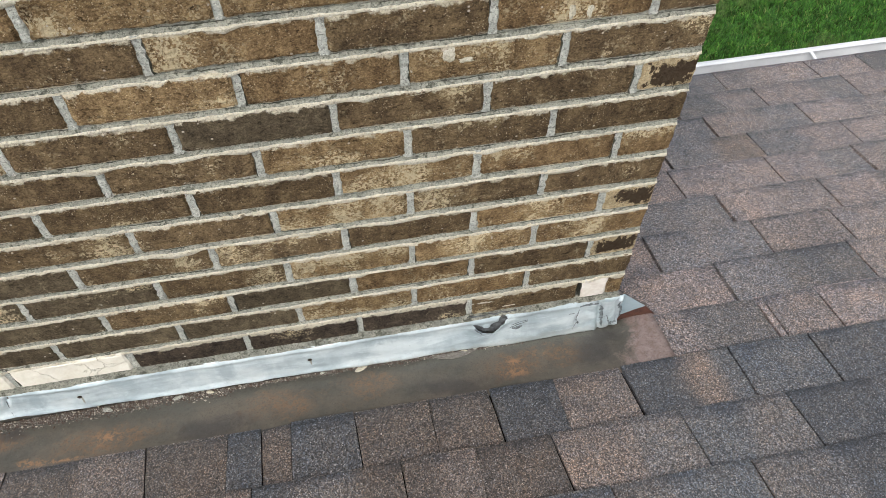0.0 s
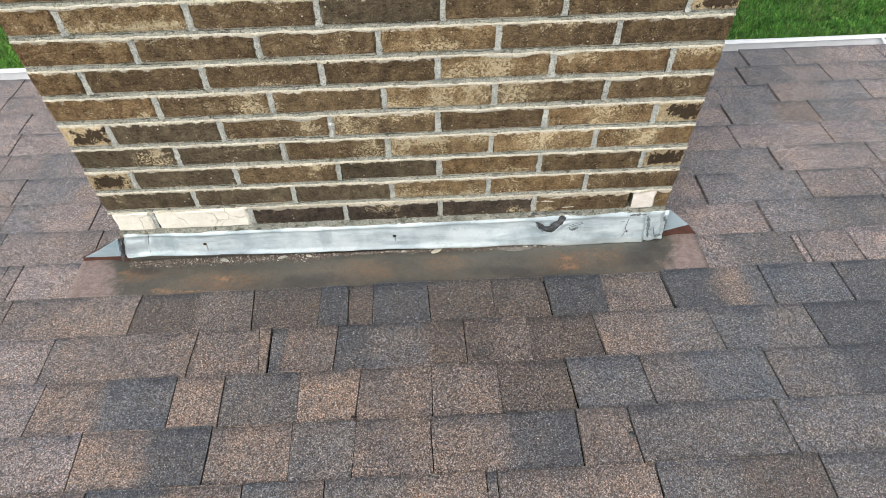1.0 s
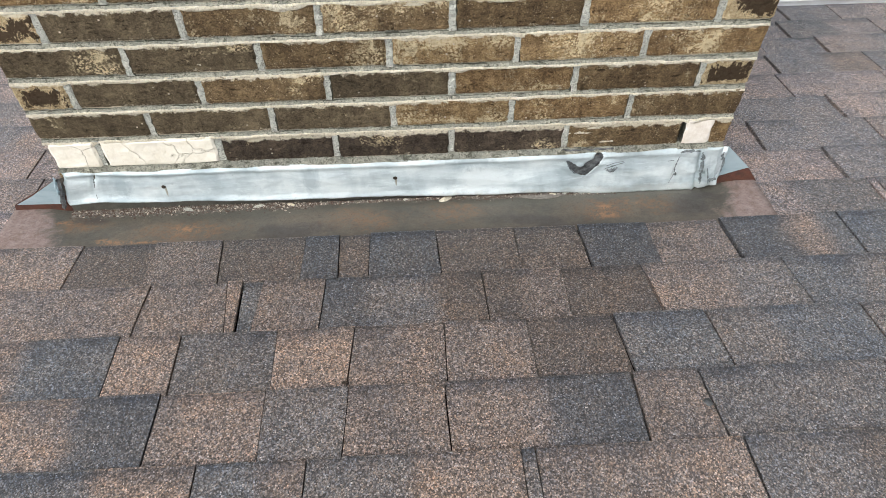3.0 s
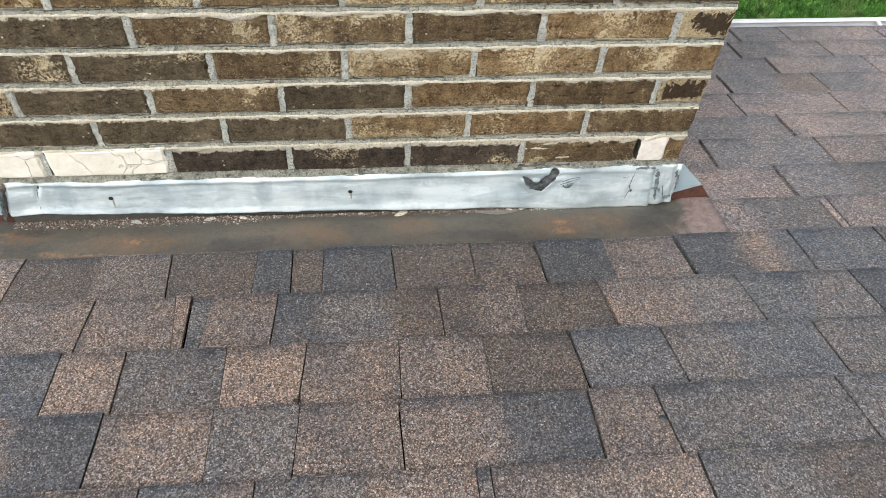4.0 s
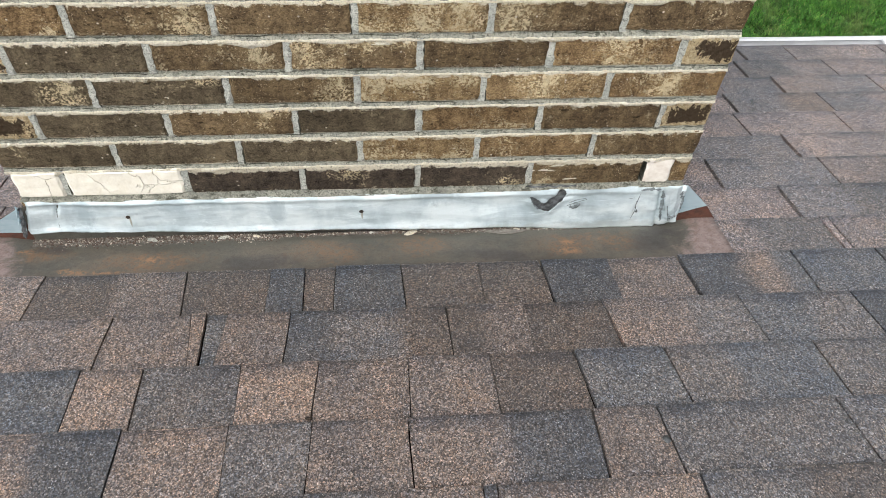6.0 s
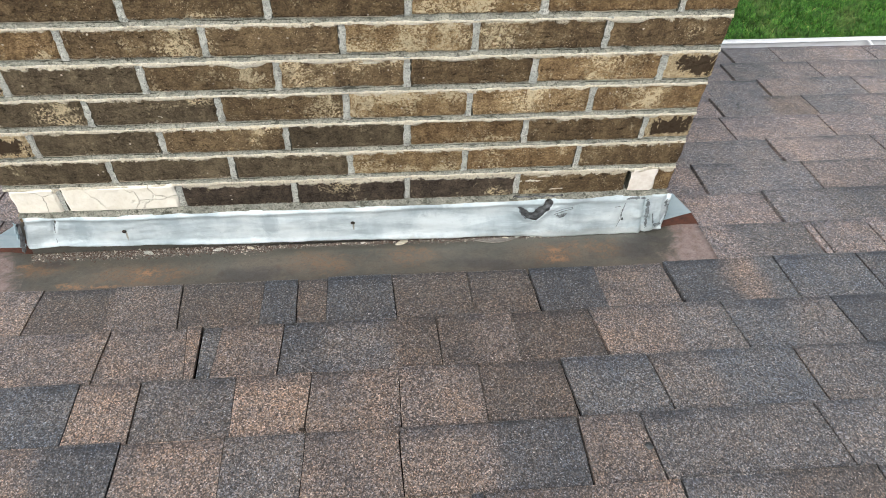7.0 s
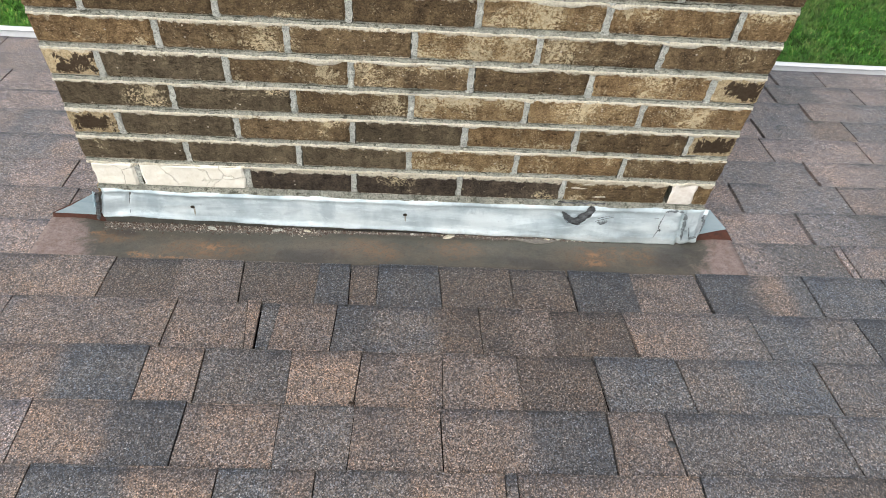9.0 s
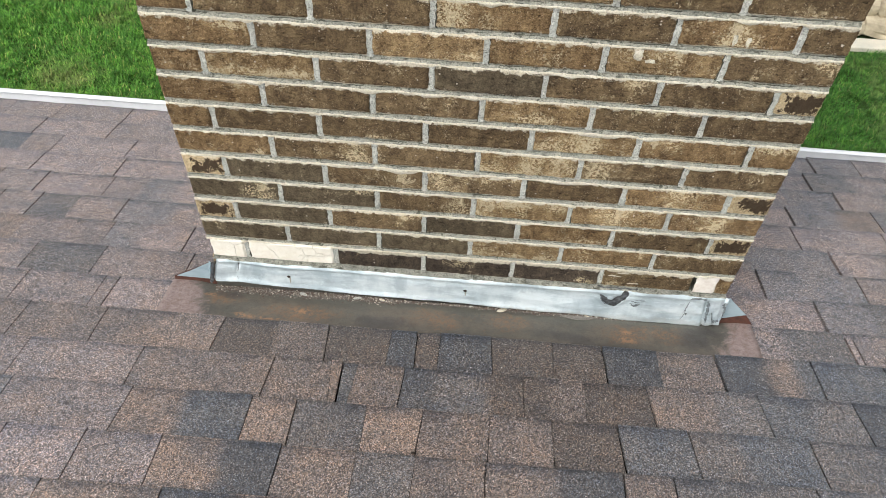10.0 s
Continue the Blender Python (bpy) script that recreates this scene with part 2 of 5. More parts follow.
def shingle_material():
    """Asphalt shingle: ceramic granules about a millimetre and a half wide, each with its own shade, sown in the tone that the piece carries."""
    a = Mat("granule_faced_shingle", 0.60, 0, 0.70)
    tone = a.n.new("ShaderNodeAttribute")
    tone.attribute_name = "tone"
    lay = a.stretch(1.0, 0.72, 0.9)                      # stretched along the slope so granules look round from the camera
    gran = a.cells(560, lay)
    pick, hue = a.split(gran, 0), a.split(gran, 1)
    fine = a.split(a.cells(1100, lay), 0)
    k = a.math('ADD', a.math('MULTIPLY', pick, 0.80), a.math('MULTIPLY', fine, 0.20))
    k = a.math('ADD', k, a.math('MULTIPLY', a.math('SUBTRACT', a.noise(150, 3, 0.6), 0.5), 0.16))
    shade = a.ramp(k, (0.0, 0.15), (0.20, 0.44), (0.46, 0.92), (0.70, 1.40), (0.86, 2.05), (0.945, 3.3), ease='CONSTANT')
    c = a.mix(1.0, tone.outputs["Color"], shade, 'MULTIPLY')
    c = a.mix(1.0, c, a.ramp(hue, (0.0, (0.84, 0.96, 1.12)), (0.35, (0.97, 0.99, 1.02)), (0.65, (1.03, 1.0, 0.97)), (1.0, (1.16, 1.0, 0.86))), 'MULTIPLY')
    c = a.mix(a.ramp(k, (0.92, 0.0), (0.96, 0.7)), c, (0.56, 0.55, 0.53))
    c = a.mix(1.0, c, a.ramp(a.cells(560, lay, 'F1', "Distance"), (0.30, 1.10), (0.80, 0.50)), 'MULTIPLY')
    c = a.mix(1.0, c, a.ramp(a.noise(210, 3, 0.7), (0.36, 0.78), (0.64, 1.22)), 'MULTIPLY')
    big = a.noise(16, 5, 0.65, a.shift(3.0))
    c = a.mix(1.0, c, a.ramp(big, (0.28, (0.70, 0.76, 0.84)), (0.48, (1.0, 1.0, 1.0)), (0.72, (1.24, 1.13, 1.02))), 'MULTIPLY')
    c = a.mix(1.0, c, a.ramp(a.random(), (0.0, 0.92), (1.0, 1.08)), 'MULTIPLY')
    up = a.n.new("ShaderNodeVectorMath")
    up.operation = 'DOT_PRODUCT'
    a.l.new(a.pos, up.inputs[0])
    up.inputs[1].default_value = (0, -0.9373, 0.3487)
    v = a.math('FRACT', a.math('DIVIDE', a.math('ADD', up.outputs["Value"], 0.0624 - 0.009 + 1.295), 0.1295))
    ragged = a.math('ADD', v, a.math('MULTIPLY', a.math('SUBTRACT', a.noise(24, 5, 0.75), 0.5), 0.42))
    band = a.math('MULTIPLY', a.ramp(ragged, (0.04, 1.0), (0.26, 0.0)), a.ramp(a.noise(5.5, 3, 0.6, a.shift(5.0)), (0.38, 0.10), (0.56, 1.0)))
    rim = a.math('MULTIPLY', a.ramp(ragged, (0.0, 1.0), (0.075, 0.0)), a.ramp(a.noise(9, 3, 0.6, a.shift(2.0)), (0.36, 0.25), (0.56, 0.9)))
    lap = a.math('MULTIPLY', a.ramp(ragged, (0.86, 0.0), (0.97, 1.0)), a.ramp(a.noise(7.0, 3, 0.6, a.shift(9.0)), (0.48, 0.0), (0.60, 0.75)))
    c = a.mix(a.math('MAXIMUM', band, lap), c, a.mix(1.0, c, (0.62, 0.66, 0.73), 'MULTIPLY'))     # darker blue-grey along butt edges and laps
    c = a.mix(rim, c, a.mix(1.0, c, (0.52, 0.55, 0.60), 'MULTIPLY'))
    stain = a.ramp(a.noise(3.1, 5, 0.6), (0.56, 0.0), (0.75, 0.30))
    c = a.mix(stain, c, (0.035, 0.034, 0.035))
    a.bump(a.math('ADD', a.split(gran, 2), a.math('MULTIPLY', a.noise(55, 3), 1.0)), 0.9, 0.0018)
    return a.done(c)


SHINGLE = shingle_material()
# p, q, g: paler copies of t, b, s, with grazing sheen put into colour
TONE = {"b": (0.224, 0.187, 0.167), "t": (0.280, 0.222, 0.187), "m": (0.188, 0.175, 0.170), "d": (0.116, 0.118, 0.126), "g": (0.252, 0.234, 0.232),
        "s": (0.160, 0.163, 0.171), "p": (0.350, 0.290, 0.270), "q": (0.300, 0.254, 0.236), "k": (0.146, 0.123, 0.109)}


def asphalt_felt():
    a = Mat("black_asphalt_felt", 0.9, 0, 0.2)
    a.bump(a.noise(300), 0.5, 0.002)
    return a.done(a.mix(a.noise(40), (0.010, 0.010, 0.010), (0.020, 0.019, 0.018)))


FELT = asphalt_felt()


def patches(a, u, v, spots, wander, depth):
    """Mask of soft-edged stains with ragged outlines: (centre u, centre v, reach in u, reach in v) each."""
    best = None
    for cu, cv, ru, rv in spots:
        du = a.math('DIVIDE', a.math('SUBTRACT', u, cu), ru)
        dv = a.math('DIVIDE', a.math('SUBTRACT', v, cv), rv)
        d = a.math('SQRT', a.math('ADD', a.math('MULTIPLY', du, du), a.math('MULTIPLY', dv, dv)))
        best = d if best is None else a.math('MINIMUM', best, d)
    return a.math('ADD', best, a.math('MULTIPLY', a.math('SUBTRACT', wander, 0.5), depth))


def galvanised(name, lows, mids, highs, stained=False):
    """Weathered zinc: cloudy pale and blue-grey smears drawn along the sheet, dull specks; run-off below the nails."""
    a = Mat(name, 0.42, 0.35, 0.5)
    streak = a.math('ADD', a.math('MULTIPLY', a.noise(1.0, 4, 0.6, a.stretch(13, 13, 6), 0.4), 0.55), a.math('MULTIPLY', a.noise(1.0, 5, 0.65, a.stretch(5, 5, 24), 0.8), 0.45))
    c = a.ramp(streak, (0.38, lows), (0.47, mids), (0.57, highs))
    c = a.mix(a.ramp(a.noise(1.0, 6, 0.75, a.stretch(14, 14, 50), 0.8), (0.54, 0.0), (0.68, 0.6)), c, (highs[0] * 1.12, highs[1] * 1.12, highs[2] * 1.12))
    c = a.mix(a.ramp(a.noise(230, 5, 0.8), (0.62, 0.0), (0.72, 0.5)), c, (lows[0] * 0.5, lows[1] * 0.5, lows[2] * 0.5))
    c = a.mix(a.ramp(a.noise(27, 5, 0.7), (0.63, 0.0), (0.70, 0.45)), c, (lows[0] * 0.8, lows[1] * 0.8, lows[2] * 0.8))
    if stained:
        p = a.n.new("ShaderNodeSeparateXYZ")
        a.l.new(a.pos, p.inputs[0])
        x, z = p.outputs[0], p.outputs[2]
        wander = a.noise(1.0, 6, 0.7, a.stretch(45, 45, 30), 0.5)
        smudge = patches(a, x, z, ((0.447, -0.105, 0.020, 0.050), (0.112, -0.100, 0.018, 0.040), (0.262, -0.085, 0.035, 0.030), (0.745, -0.085, 0.050, 0.025)), wander, 2.2)
        c = a.mix(a.ramp(smudge, (0.45, 0.55), (1.1, 0.0)), c, (0.30, 0.385, 0.425))
        run = patches(a, x, z, ((0.6045, -0.1225, 0.0022, 0.016), (0.1880, -0.1210, 0.0024, 0.016)), wander, 0.9)
        c = a.mix(a.ramp(run, (0.55, 0.75), (1.0, 0.0)), c, (0.25, 0.225, 0.155))
        foot = a.math('ADD', a.math('MULTIPLY', a.math('ADD', z, 0.165), 30.0), a.math('MULTIPLY', wander, 1.0))
        c = a.mix(a.ramp(foot, (0.50, 0.35), (0.80, 0.0)), c, (0.33, 0.30, 0.25))
    a.put(a.b.inputs["Roughness"], a.ramp(a.noise(40, 3), (0.3, 0.32), (0.7, 0.58)))
    a.bump(a.noise(1.0, 4, 0.6, a.stretch(16, 16, 45)), 0.45, 0.006)
    return a.done(c)


def rusty():
    """Sheet steel: grey-green along the bend, orange rust in patches towards the lap, dull pink rust at both ends."""
    a = Mat("rusted_brown_sheet_metal", 0.5, 0.15, 0.45)
    p = a.n.new("ShaderNodeSeparateXYZ")
    a.l.new(a.pos, p.inputs[0])
    x = p.outputs[0]
    up = a.n.new("ShaderNodeVectorMath")
    up.operation = 'DOT_PRODUCT'
    a.l.new(a.pos, up.inputs[0])
    up.inputs[1].default_value = (0, -0.9373, 0.3487)
    v = a.math('ADD', up.outputs["Value"], 0.0624)       # metres up the slope from the chimney
    fine = a.noise(80, 7, 0.78, None, 0.4)
    cloud = a.noise(20, 6, 0.7, None, 0.5)
    base = a.mix(a.ramp(a.noise(15, 5, 0.65), (0.38, 0.0), (0.62, 1.0)), (0.082, 0.076, 0.062), (0.125, 0.104, 0.080))
    bend = a.math('ADD', v, a.math('MULTIPLY', a.math('SUBTRACT', cloud, 0.5), 0.05))
    c = a.mix(a.ramp(bend, (0.030, 0.8), (0.058, 0.0)), base, a.mix(a.ramp(fine, (0.4, 0.0), (0.6, 1.0)), (0.092, 0.088, 0.074), (0.132, 0.128, 0.110)))
    warm = patches(a, x, v, ((0.24, 0.095, 0.11, 0.040), (0.54, 0.075, 0.08, 0.050), (0.70, 0.065, 0.07, 0.045), (0.99, 0.080, 0.070, 0.050), (1.085, 0.070, 0.050, 0.040), (0.035, 0.062, 0.060, 0.028)), cloud, 3.0)
    c = a.mix(a.math('MULTIPLY', a.ramp(warm, (0.35, 0.90), (1.15, 0.0)), a.ramp(fine, (0.42, 0.10), (0.58, 1.0))), c, (0.190, 0.116, 0.068))
    hot = patches(a, x, v, ((0.090, 0.121, 0.030, 0.012), (0.150, 0.128, 0.050, 0.007), (0.985, 0.072, 0.022, 0.012), (0.985, 0.100, 0.030, 0.016), (1.045, 0.060, 0.018, 0.012), (0.225, 0.090, 0.028, 0.020), (0.000, 0.050, 0.030, 0.008)), cloud, 2.6)
    c = a.mix(a.math('MULTIPLY', a.ramp(hot, (0.25, 0.80), (1.00, 0.0)), a.ramp(fine, (0.47, 0.05), (0.55, 1.0))), c, (0.33, 0.180, 0.095))
    burnt = patches(a, x, v, ((1.150, 0.085, 0.055, 0.050), (1.175, 0.045, 0.045, 0.022), (0.050, 0.045, 0.035, 0.020), (0.42, 0.110, 0.09, 0.030), (0.86, 0.110, 0.09, 0.030)), cloud, 3.0)
    c = a.mix(a.ramp(burnt, (0.35, 0.75), (1.05, 0.0)), c, (0.058, 0.051, 0.047))
    side = a.math('ADD', a.math('SUBTRACT', a.math('ABSOLUTE', a.math('SUBTRACT', x, 0.6)), 0.605), a.math('MULTIPLY', a.math('SUBTRACT', cloud, 0.5), 0.16))
    lean = a.math('ADD', side, a.math('MULTIPLY', a.math('SUBTRACT', v, 0.075), 0.45))
    pink = a.mix(a.ramp(fine, (0.40, 0.0), (0.62, 1.0)), (0.300, 0.232, 0.212), (0.215, 0.150, 0.128))
    c = a.mix(a.ramp(lean, (0.0, 0.0), (0.030, 0.92)), c, pink)
    c = a.mix(a.ramp(a.noise(260, 5, 0.85), (0.52, 0.0), (0.64, 0.55)), c, (0.042, 0.036, 0.032))
    c = a.mix(a.ramp(a.noise(420, 4, 0.8), (0.64, 0.0), (0.72, 0.45)), c, (0.32, 0.29, 0.25))
    a.put(a.b.inputs["Roughness"], a.ramp(fine, (0.3, 0.40), (0.7, 0.72)))
    a.bump(a.math('ADD', a.noise(20, 3), a.math('MULTIPLY', fine, 0.4)), 0.35, 0.004)
    return a.done(c)


GALV = galvanised("weathered_galvanised_metal", (0.37, 0.445, 0.475), (0.52, 0.605, 0.630), (0.69, 0.765, 0.778), True)
EAR_METAL = galvanised("blue_grey_metal", (0.25, 0.355, 0.40), (0.32, 0.435, 0.485), (0.40, 0.515, 0.56))
RUST = rusty()


def plain_material(name, c0, c1, scale, rough, metal=0.0, bump=0.002, spec=0.3):
    a = Mat(name, rough, metal, spec)
    a.bump(a.noise(scale * 6, 4), 0.5, bump)
    return a.done(a.mix(a.ramp(a.noise(scale, 5, 0.6), (0.35, 0.0), (0.65, 1.0)), c0, c1))


WHITE_PAINT = plain_material("white_gutter_enamel", (0.78, 0.79, 0.80), (0.68, 0.69, 0.70), 14, 0.35, 0, 0.0004, 0.5)
RED_RUST = plain_material("red_brown_rust", (0.105, 0.042, 0.028), (0.058, 0.030, 0.022), 70, 0.7, 0, 0.002)
BLACK_IRON = plain_material("dark_nail_iron", (0.020, 0.018, 0.016), (0.05, 0.035, 0.025), 300, 0.6, 0.5)
LIMESTONE = plain_material("cream_limestone", (0.46, 0.40, 0.28), (0.28, 0.24, 0.165), 9, 0.9, 0, 0.01)
CONCRETE = plain_material("pale_concrete", (0.52, 0.48, 0.38), (0.42, 0.40, 0.33), 7, 0.92, 0, 0.004)
WALL_PAINT = plain_material("house_wall_render", (0.45, 0.40, 0.33), (0.38, 0.34, 0.28), 2, 0.9)
PLAIN_CREAM = plain_material("smooth_cream_paint", (0.74, 0.70, 0.63), (0.60, 0.54, 0.46), 60, 0.7, 0, 0.003)
# for ribbons on the metal strip: the shade of its creases as colour
CREASE_GREY = plain_material("dark_grey_crease_tone", (0.055, 0.062, 0.066), (0.26, 0.30, 0.31), 130, 0.7, 0, 0.003)
TAR_AND_GAP = plain_material("grey_black_sealant_and_gap_shade", (0.035, 0.037, 0.038), (0.15, 0.16, 0.165), 90, 0.75, 0, 0.003)
GRIT = {
    "a": plain_material("grey_grit", (0.25, 0.23, 0.20), (0.14, 0.125, 0.11), 200, 0.9),
    "b": plain_material("brown_grit", (0.14, 0.10, 0.075), (0.075, 0.055, 0.045), 200, 0.9),
    "c": plain_material("pale_grit", (0.60, 0.55, 0.47), (0.42, 0.38, 0.31), 200, 0.9),
}


def turf():
    a = Mat("lawn_soil_and_thatch", 0.95, 0, 0.1)
    c = a.mix(a.ramp(a.noise(5, 5), (0.35, 0.0), (0.65, 1.0)), (0.022, 0.042, 0.010), (0.042, 0.080, 0.018))
    c = a.mix(a.ramp(a.noise(60, 5, 0.7), (0.5, 0.0), (0.7, 1.0)), c, (0.016, 0.030, 0.008))
    a.bump(a.noise(90, 5), 0.8, 0.03)
    return a.done(c)


def blades(name):
    """Grass of mixed age: deep green tufts, fresh tips, straw where the sward is thin."""
    a = Mat(name, 0.6, 0, 0.30)
    isl = a.n.new("ShaderNodeNewGeometry").outputs["Random Per Island"]
    c = a.ramp(isl, (0.0, (0.014, 0.058, 0.007)), (0.5, (0.040, 0.138, 0.014)), (0.93, (0.090, 0.240, 0.032)), (1.0, (0.26, 0.25, 0.10)))
    tuft = a.noise(13, 5, 0.7)
    c = a.mix(1.0, c, a.ramp(tuft, (0.36, (0.55, 0.62, 0.55)), (0.50, (1.0, 1.0, 1.0)), (0.66, (1.55, 1.38, 1.35))), 'MULTIPLY')
    c = a.mix(a.ramp(a.noise(1.6, 6, 0.7), (0.55, 0.0), (0.72, 0.50)), c, (0.190, 0.195, 0.080))
    p = a.n.new("ShaderNodeSeparateXYZ")
    a.l.new(a.pos, p.inputs[0])
    west = a.math('ADD', a.math('MULTIPLY', p.outputs[0], -0.30), a.math('MULTIPLY', a.noise(2.2, 5, 0.7), 1.2))
    c = a.mix(a.ramp(west, (0.55, 0.0), (1.35, 0.75)), c, a.mix(1.0, c, (2.0, 1.75, 1.7), 'MULTIPLY'))
    return a.done(c)


TURF, BLADES = turf(), blades("grass_blades")

# ---- builders ----


def mesh_of(name, verts, faces, mats=(), face_mats=None, smooth=False):
    me = bpy.data.meshes.new(name)
    me.from_pydata(verts, [], faces)
    for m in mats:
        me.materials.append(m)
    if face_mats is not None:
        me.polygons.foreach_set("material_index", face_mats)
    if smooth:
        me.polygons.foreach_set("use_smooth", [True] * len(me.polygons))
    me.update()
    return me


def part(name, bm, material, parent, label="", smooth=False):
    """Links a bmesh as one mesh object under a thing or a part."""
    me = bpy.data.meshes.new(name)
    bm.to_mesh(me)
    bm.free()
    for m in (material if isinstance(material, (list, tuple)) else [material]):
        me.materials.append(m)
    if smooth:
        me.polygons.foreach_set("use_smooth", [True] * len(me.polygons))
    ob = new(name, me)
    ob.parent = parent
    return tagged(ob, label)


def box(bm, x0, x1, y0, y1, z0, z1, bevel=0.0):
    m = Matrix.Translation(((x0 + x1) / 2, (y0 + y1) / 2, (z0 + z1) / 2)) @ Matrix.Diagonal((x1 - x0, y1 - y0, z1 - z0, 1))
    r = bmesh.ops.create_cube(bm, size=1, matrix=m)
    if bevel:
        edges = list({e for v in r["verts"] for e in v.link_edges})
        bmesh.ops.bevel(bm, geom=edges, offset=bevel, segments=1, affect='EDGES')
    return bm


rng = random.Random(11)
PITCH, STRETCH, JOINT = 0.0677, 0.2033, 0.0118      # brick course, brick length with joint, joint
LEFT, WIDTH = 0.006, 1.203                           # chimney's corners
ROOF0, SLOPE = -0.188, -0.372                        # roof deck z = ROOF0 + SLOPE * y
RUN = math.sqrt(1 + SLOPE * SLOPE)
EXPO, V0 = 0.1295, 0.009                             # shingle exposure and the course line at the chimney
UP = Vector((0, -1 / RUN, -SLOPE / RUN))             # up the slope
NORMAL = Vector((0, -SLOPE / RUN, 1 / RUN))


def on_roof(x, v, h=0.0):
    """A point of the roof: x along the eave, v metres up the slope from the chimney's face, h above the deck."""
    return Vector((x, 0, ROOF0)) + UP * v + NORMAL * h


# ---- ground and lawn ----
GROUND = -3.05
bm = bmesh.new()
bmesh.ops.create_grid(bm, x_segments=40, y_segments=40, size=600)
for v in bm.verts:
    v.co.z = GROUND
me = bpy.data.meshes.new("ground")
bm.to_mesh(me)
bm.free()
me.materials.append(TURF)
ground = tagged(new("ground", me), "green mown lawn below the eave", "lawn", kind="structure")


def grass_patch(x0, x1, y0, y1, per_m2):
    r = np.random.RandomState(5)
    n = int((x1 - x0) * (y1 - y0) * per_m2)
    base = np.stack([r.uniform(x0, x1, n), r.uniform(y0, y1, n), np.full(n, GROUND)], 1)
    clump = np.sin(base[:, 0] * 9.1 + 2 * np.sin(base[:, 1] * 7.3)) * np.sin(base[:, 1] * 8.7 + 1.7 * np.sin(base[:, 0] * 6.1))
    ang = r.uniform(0, 2 * math.pi, n)
    fine_clump = np.sin(base[:, 0] * 31 + 3 * np.sin(base[:, 1] * 23)) * np.sin(base[:, 1] * 29 + 2 * np.sin(base[:, 0] * 19))
    h = r.uniform(0.02, 0.050, n) * (1 + 0.35 * clump + 0.40 * fine_clump)
    lean = r.uniform(0.2, 1.1, n) * h
    w = r.uniform(0.0017, 0.0034, n)
    side = np.stack([-np.sin(ang), np.cos(ang), np.zeros(n)], 1) * w[:, None]
    out = np.stack([np.cos(ang), np.sin(ang), np.zeros(n)], 1)
    mid = base + out * (lean * 0.35)[:, None] + np.array([0, 0, 1]) * (h * 0.65)[:, None]
    tip = base + out * lean[:, None] + np.array([0, 0, 1]) * h[:, None]
    v = np.stack([base - side, base + side, mid + side * 0.8, mid - side * 0.8, tip], 1).reshape(-1, 3)
    i = np.arange(n)[:, None] * 5
    quads, tris = i + np.array([[0, 1, 2, 3]]), i + np.array([[3, 2, 4]])
    faces = [f for pair in zip(quads.tolist(), tris.tolist()) for f in pair]
    return v.tolist(), faces


for i, area in enumerate(((-4.6, -1.2, 3.1, 5.6), (2.7, 5.9, 2.9, 4.97))):
    v, f = grass_patch(*area, 19000)
    tagged(new("lawn_grass", mesh_of("lawn_grass", v, f, [BLADES])), "short green lawn grass with yellowed patches", "grass", kind="stuff")


def edging_stone(x, y, z, sx, sy, sz, seed):
    r = random.Random(seed)
    bm = bmesh.new()
    bmesh.ops.create_cube(bm, size=1)
    bmesh.ops.subdivide_edges(bm, edges=bm.edges[:], cuts=2, use_grid_fill=True)
    for v in bm.verts:
        p = v.co.normalized() * 0.62
        v.co = v.co.lerp(p, 0.35)
        v.co = Vector((v.co.x * sx, v.co.y * sy, v.co.z * sz)) + Vector([r.uniform(-0.012, 0.012) for _ in range(3)])
    me = bpy.data.meshes.new("edging_stone")
    bm.to_mesh(me)
    bm.free()
    me.materials.append(LIMESTONE)
    ob = new("edging_stone", me)
    ob.matrix_world = pose(x, y, z + sz / 2, 0, 0, r.uniform(-8, 8))
    return tagged(ob, "rough cream limestone block stacked along the lawn", "stone", "stones of the garden edging")


bm = box(bmesh.new(), 3.6, 6.4, 5.0, 5.14, GROUND - 0.1, GROUND + 0.05, 0.01)
me = bpy.data.meshes.new("concrete_kerb")
bm.to_mesh(me)
bm.free()
me.materials.append(CONCRETE)
tagged(new("concrete_kerb", me), "pale concrete mowing strip beside the lawn", "kerb", kind="structure")
n = 0
for level, (y, z) in enumerate(((5.27, GROUND + 0.03), (5.40, GROUND + 0.155), (5.52, GROUND + 0.275))):
    x = 3.72 + 0.09 * level
    while x < 5.6:
        w = rng.uniform(0.17, 0.28)
        edging_stone(x + w / 2, y, z, w, 0.22, 0.135, n)
        x += w + 0.008
        n += 1

# ---- house under the roof ----
EAVE_V, RIDGE_V, X0, X1 = V0 - 8 * EXPO - 0.012, 3.4, -2.6, 4.2
bm = bmesh.new()
ridge = on_roof(0, RIDGE_V, -0.02)
eave = on_roof(0, EAVE_V + 0.02, -0.02)
back_y, back_z = 2 * ridge.y - eave.y, eave.z
prof = [(eave.y, eave.z), (ridge.y, ridge.z), (back_y, back_z), (back_y, back_z - 0.16), (ridge.y, ridge.z - 0.16), (eave.y, eave.z - 0.16)]
rows = [[bm.verts.new((x, y, z)) for y, z in prof] for x in (X0, X1)]
for i in range(6):
    bm.faces.new((rows[0][i], rows[0][(i + 1) % 6], rows[1][(i + 1) % 6], rows[1][i]))
bm.faces.new(rows[0][::-1][0:6])
bm.faces.new(rows[1])
bmesh.ops.recalc_face_normals(bm, faces=bm.faces[:])
me = bpy.data.meshes.new("roof")
bm.to_mesh(me)
bm.free()
me.materials.append(FELT)
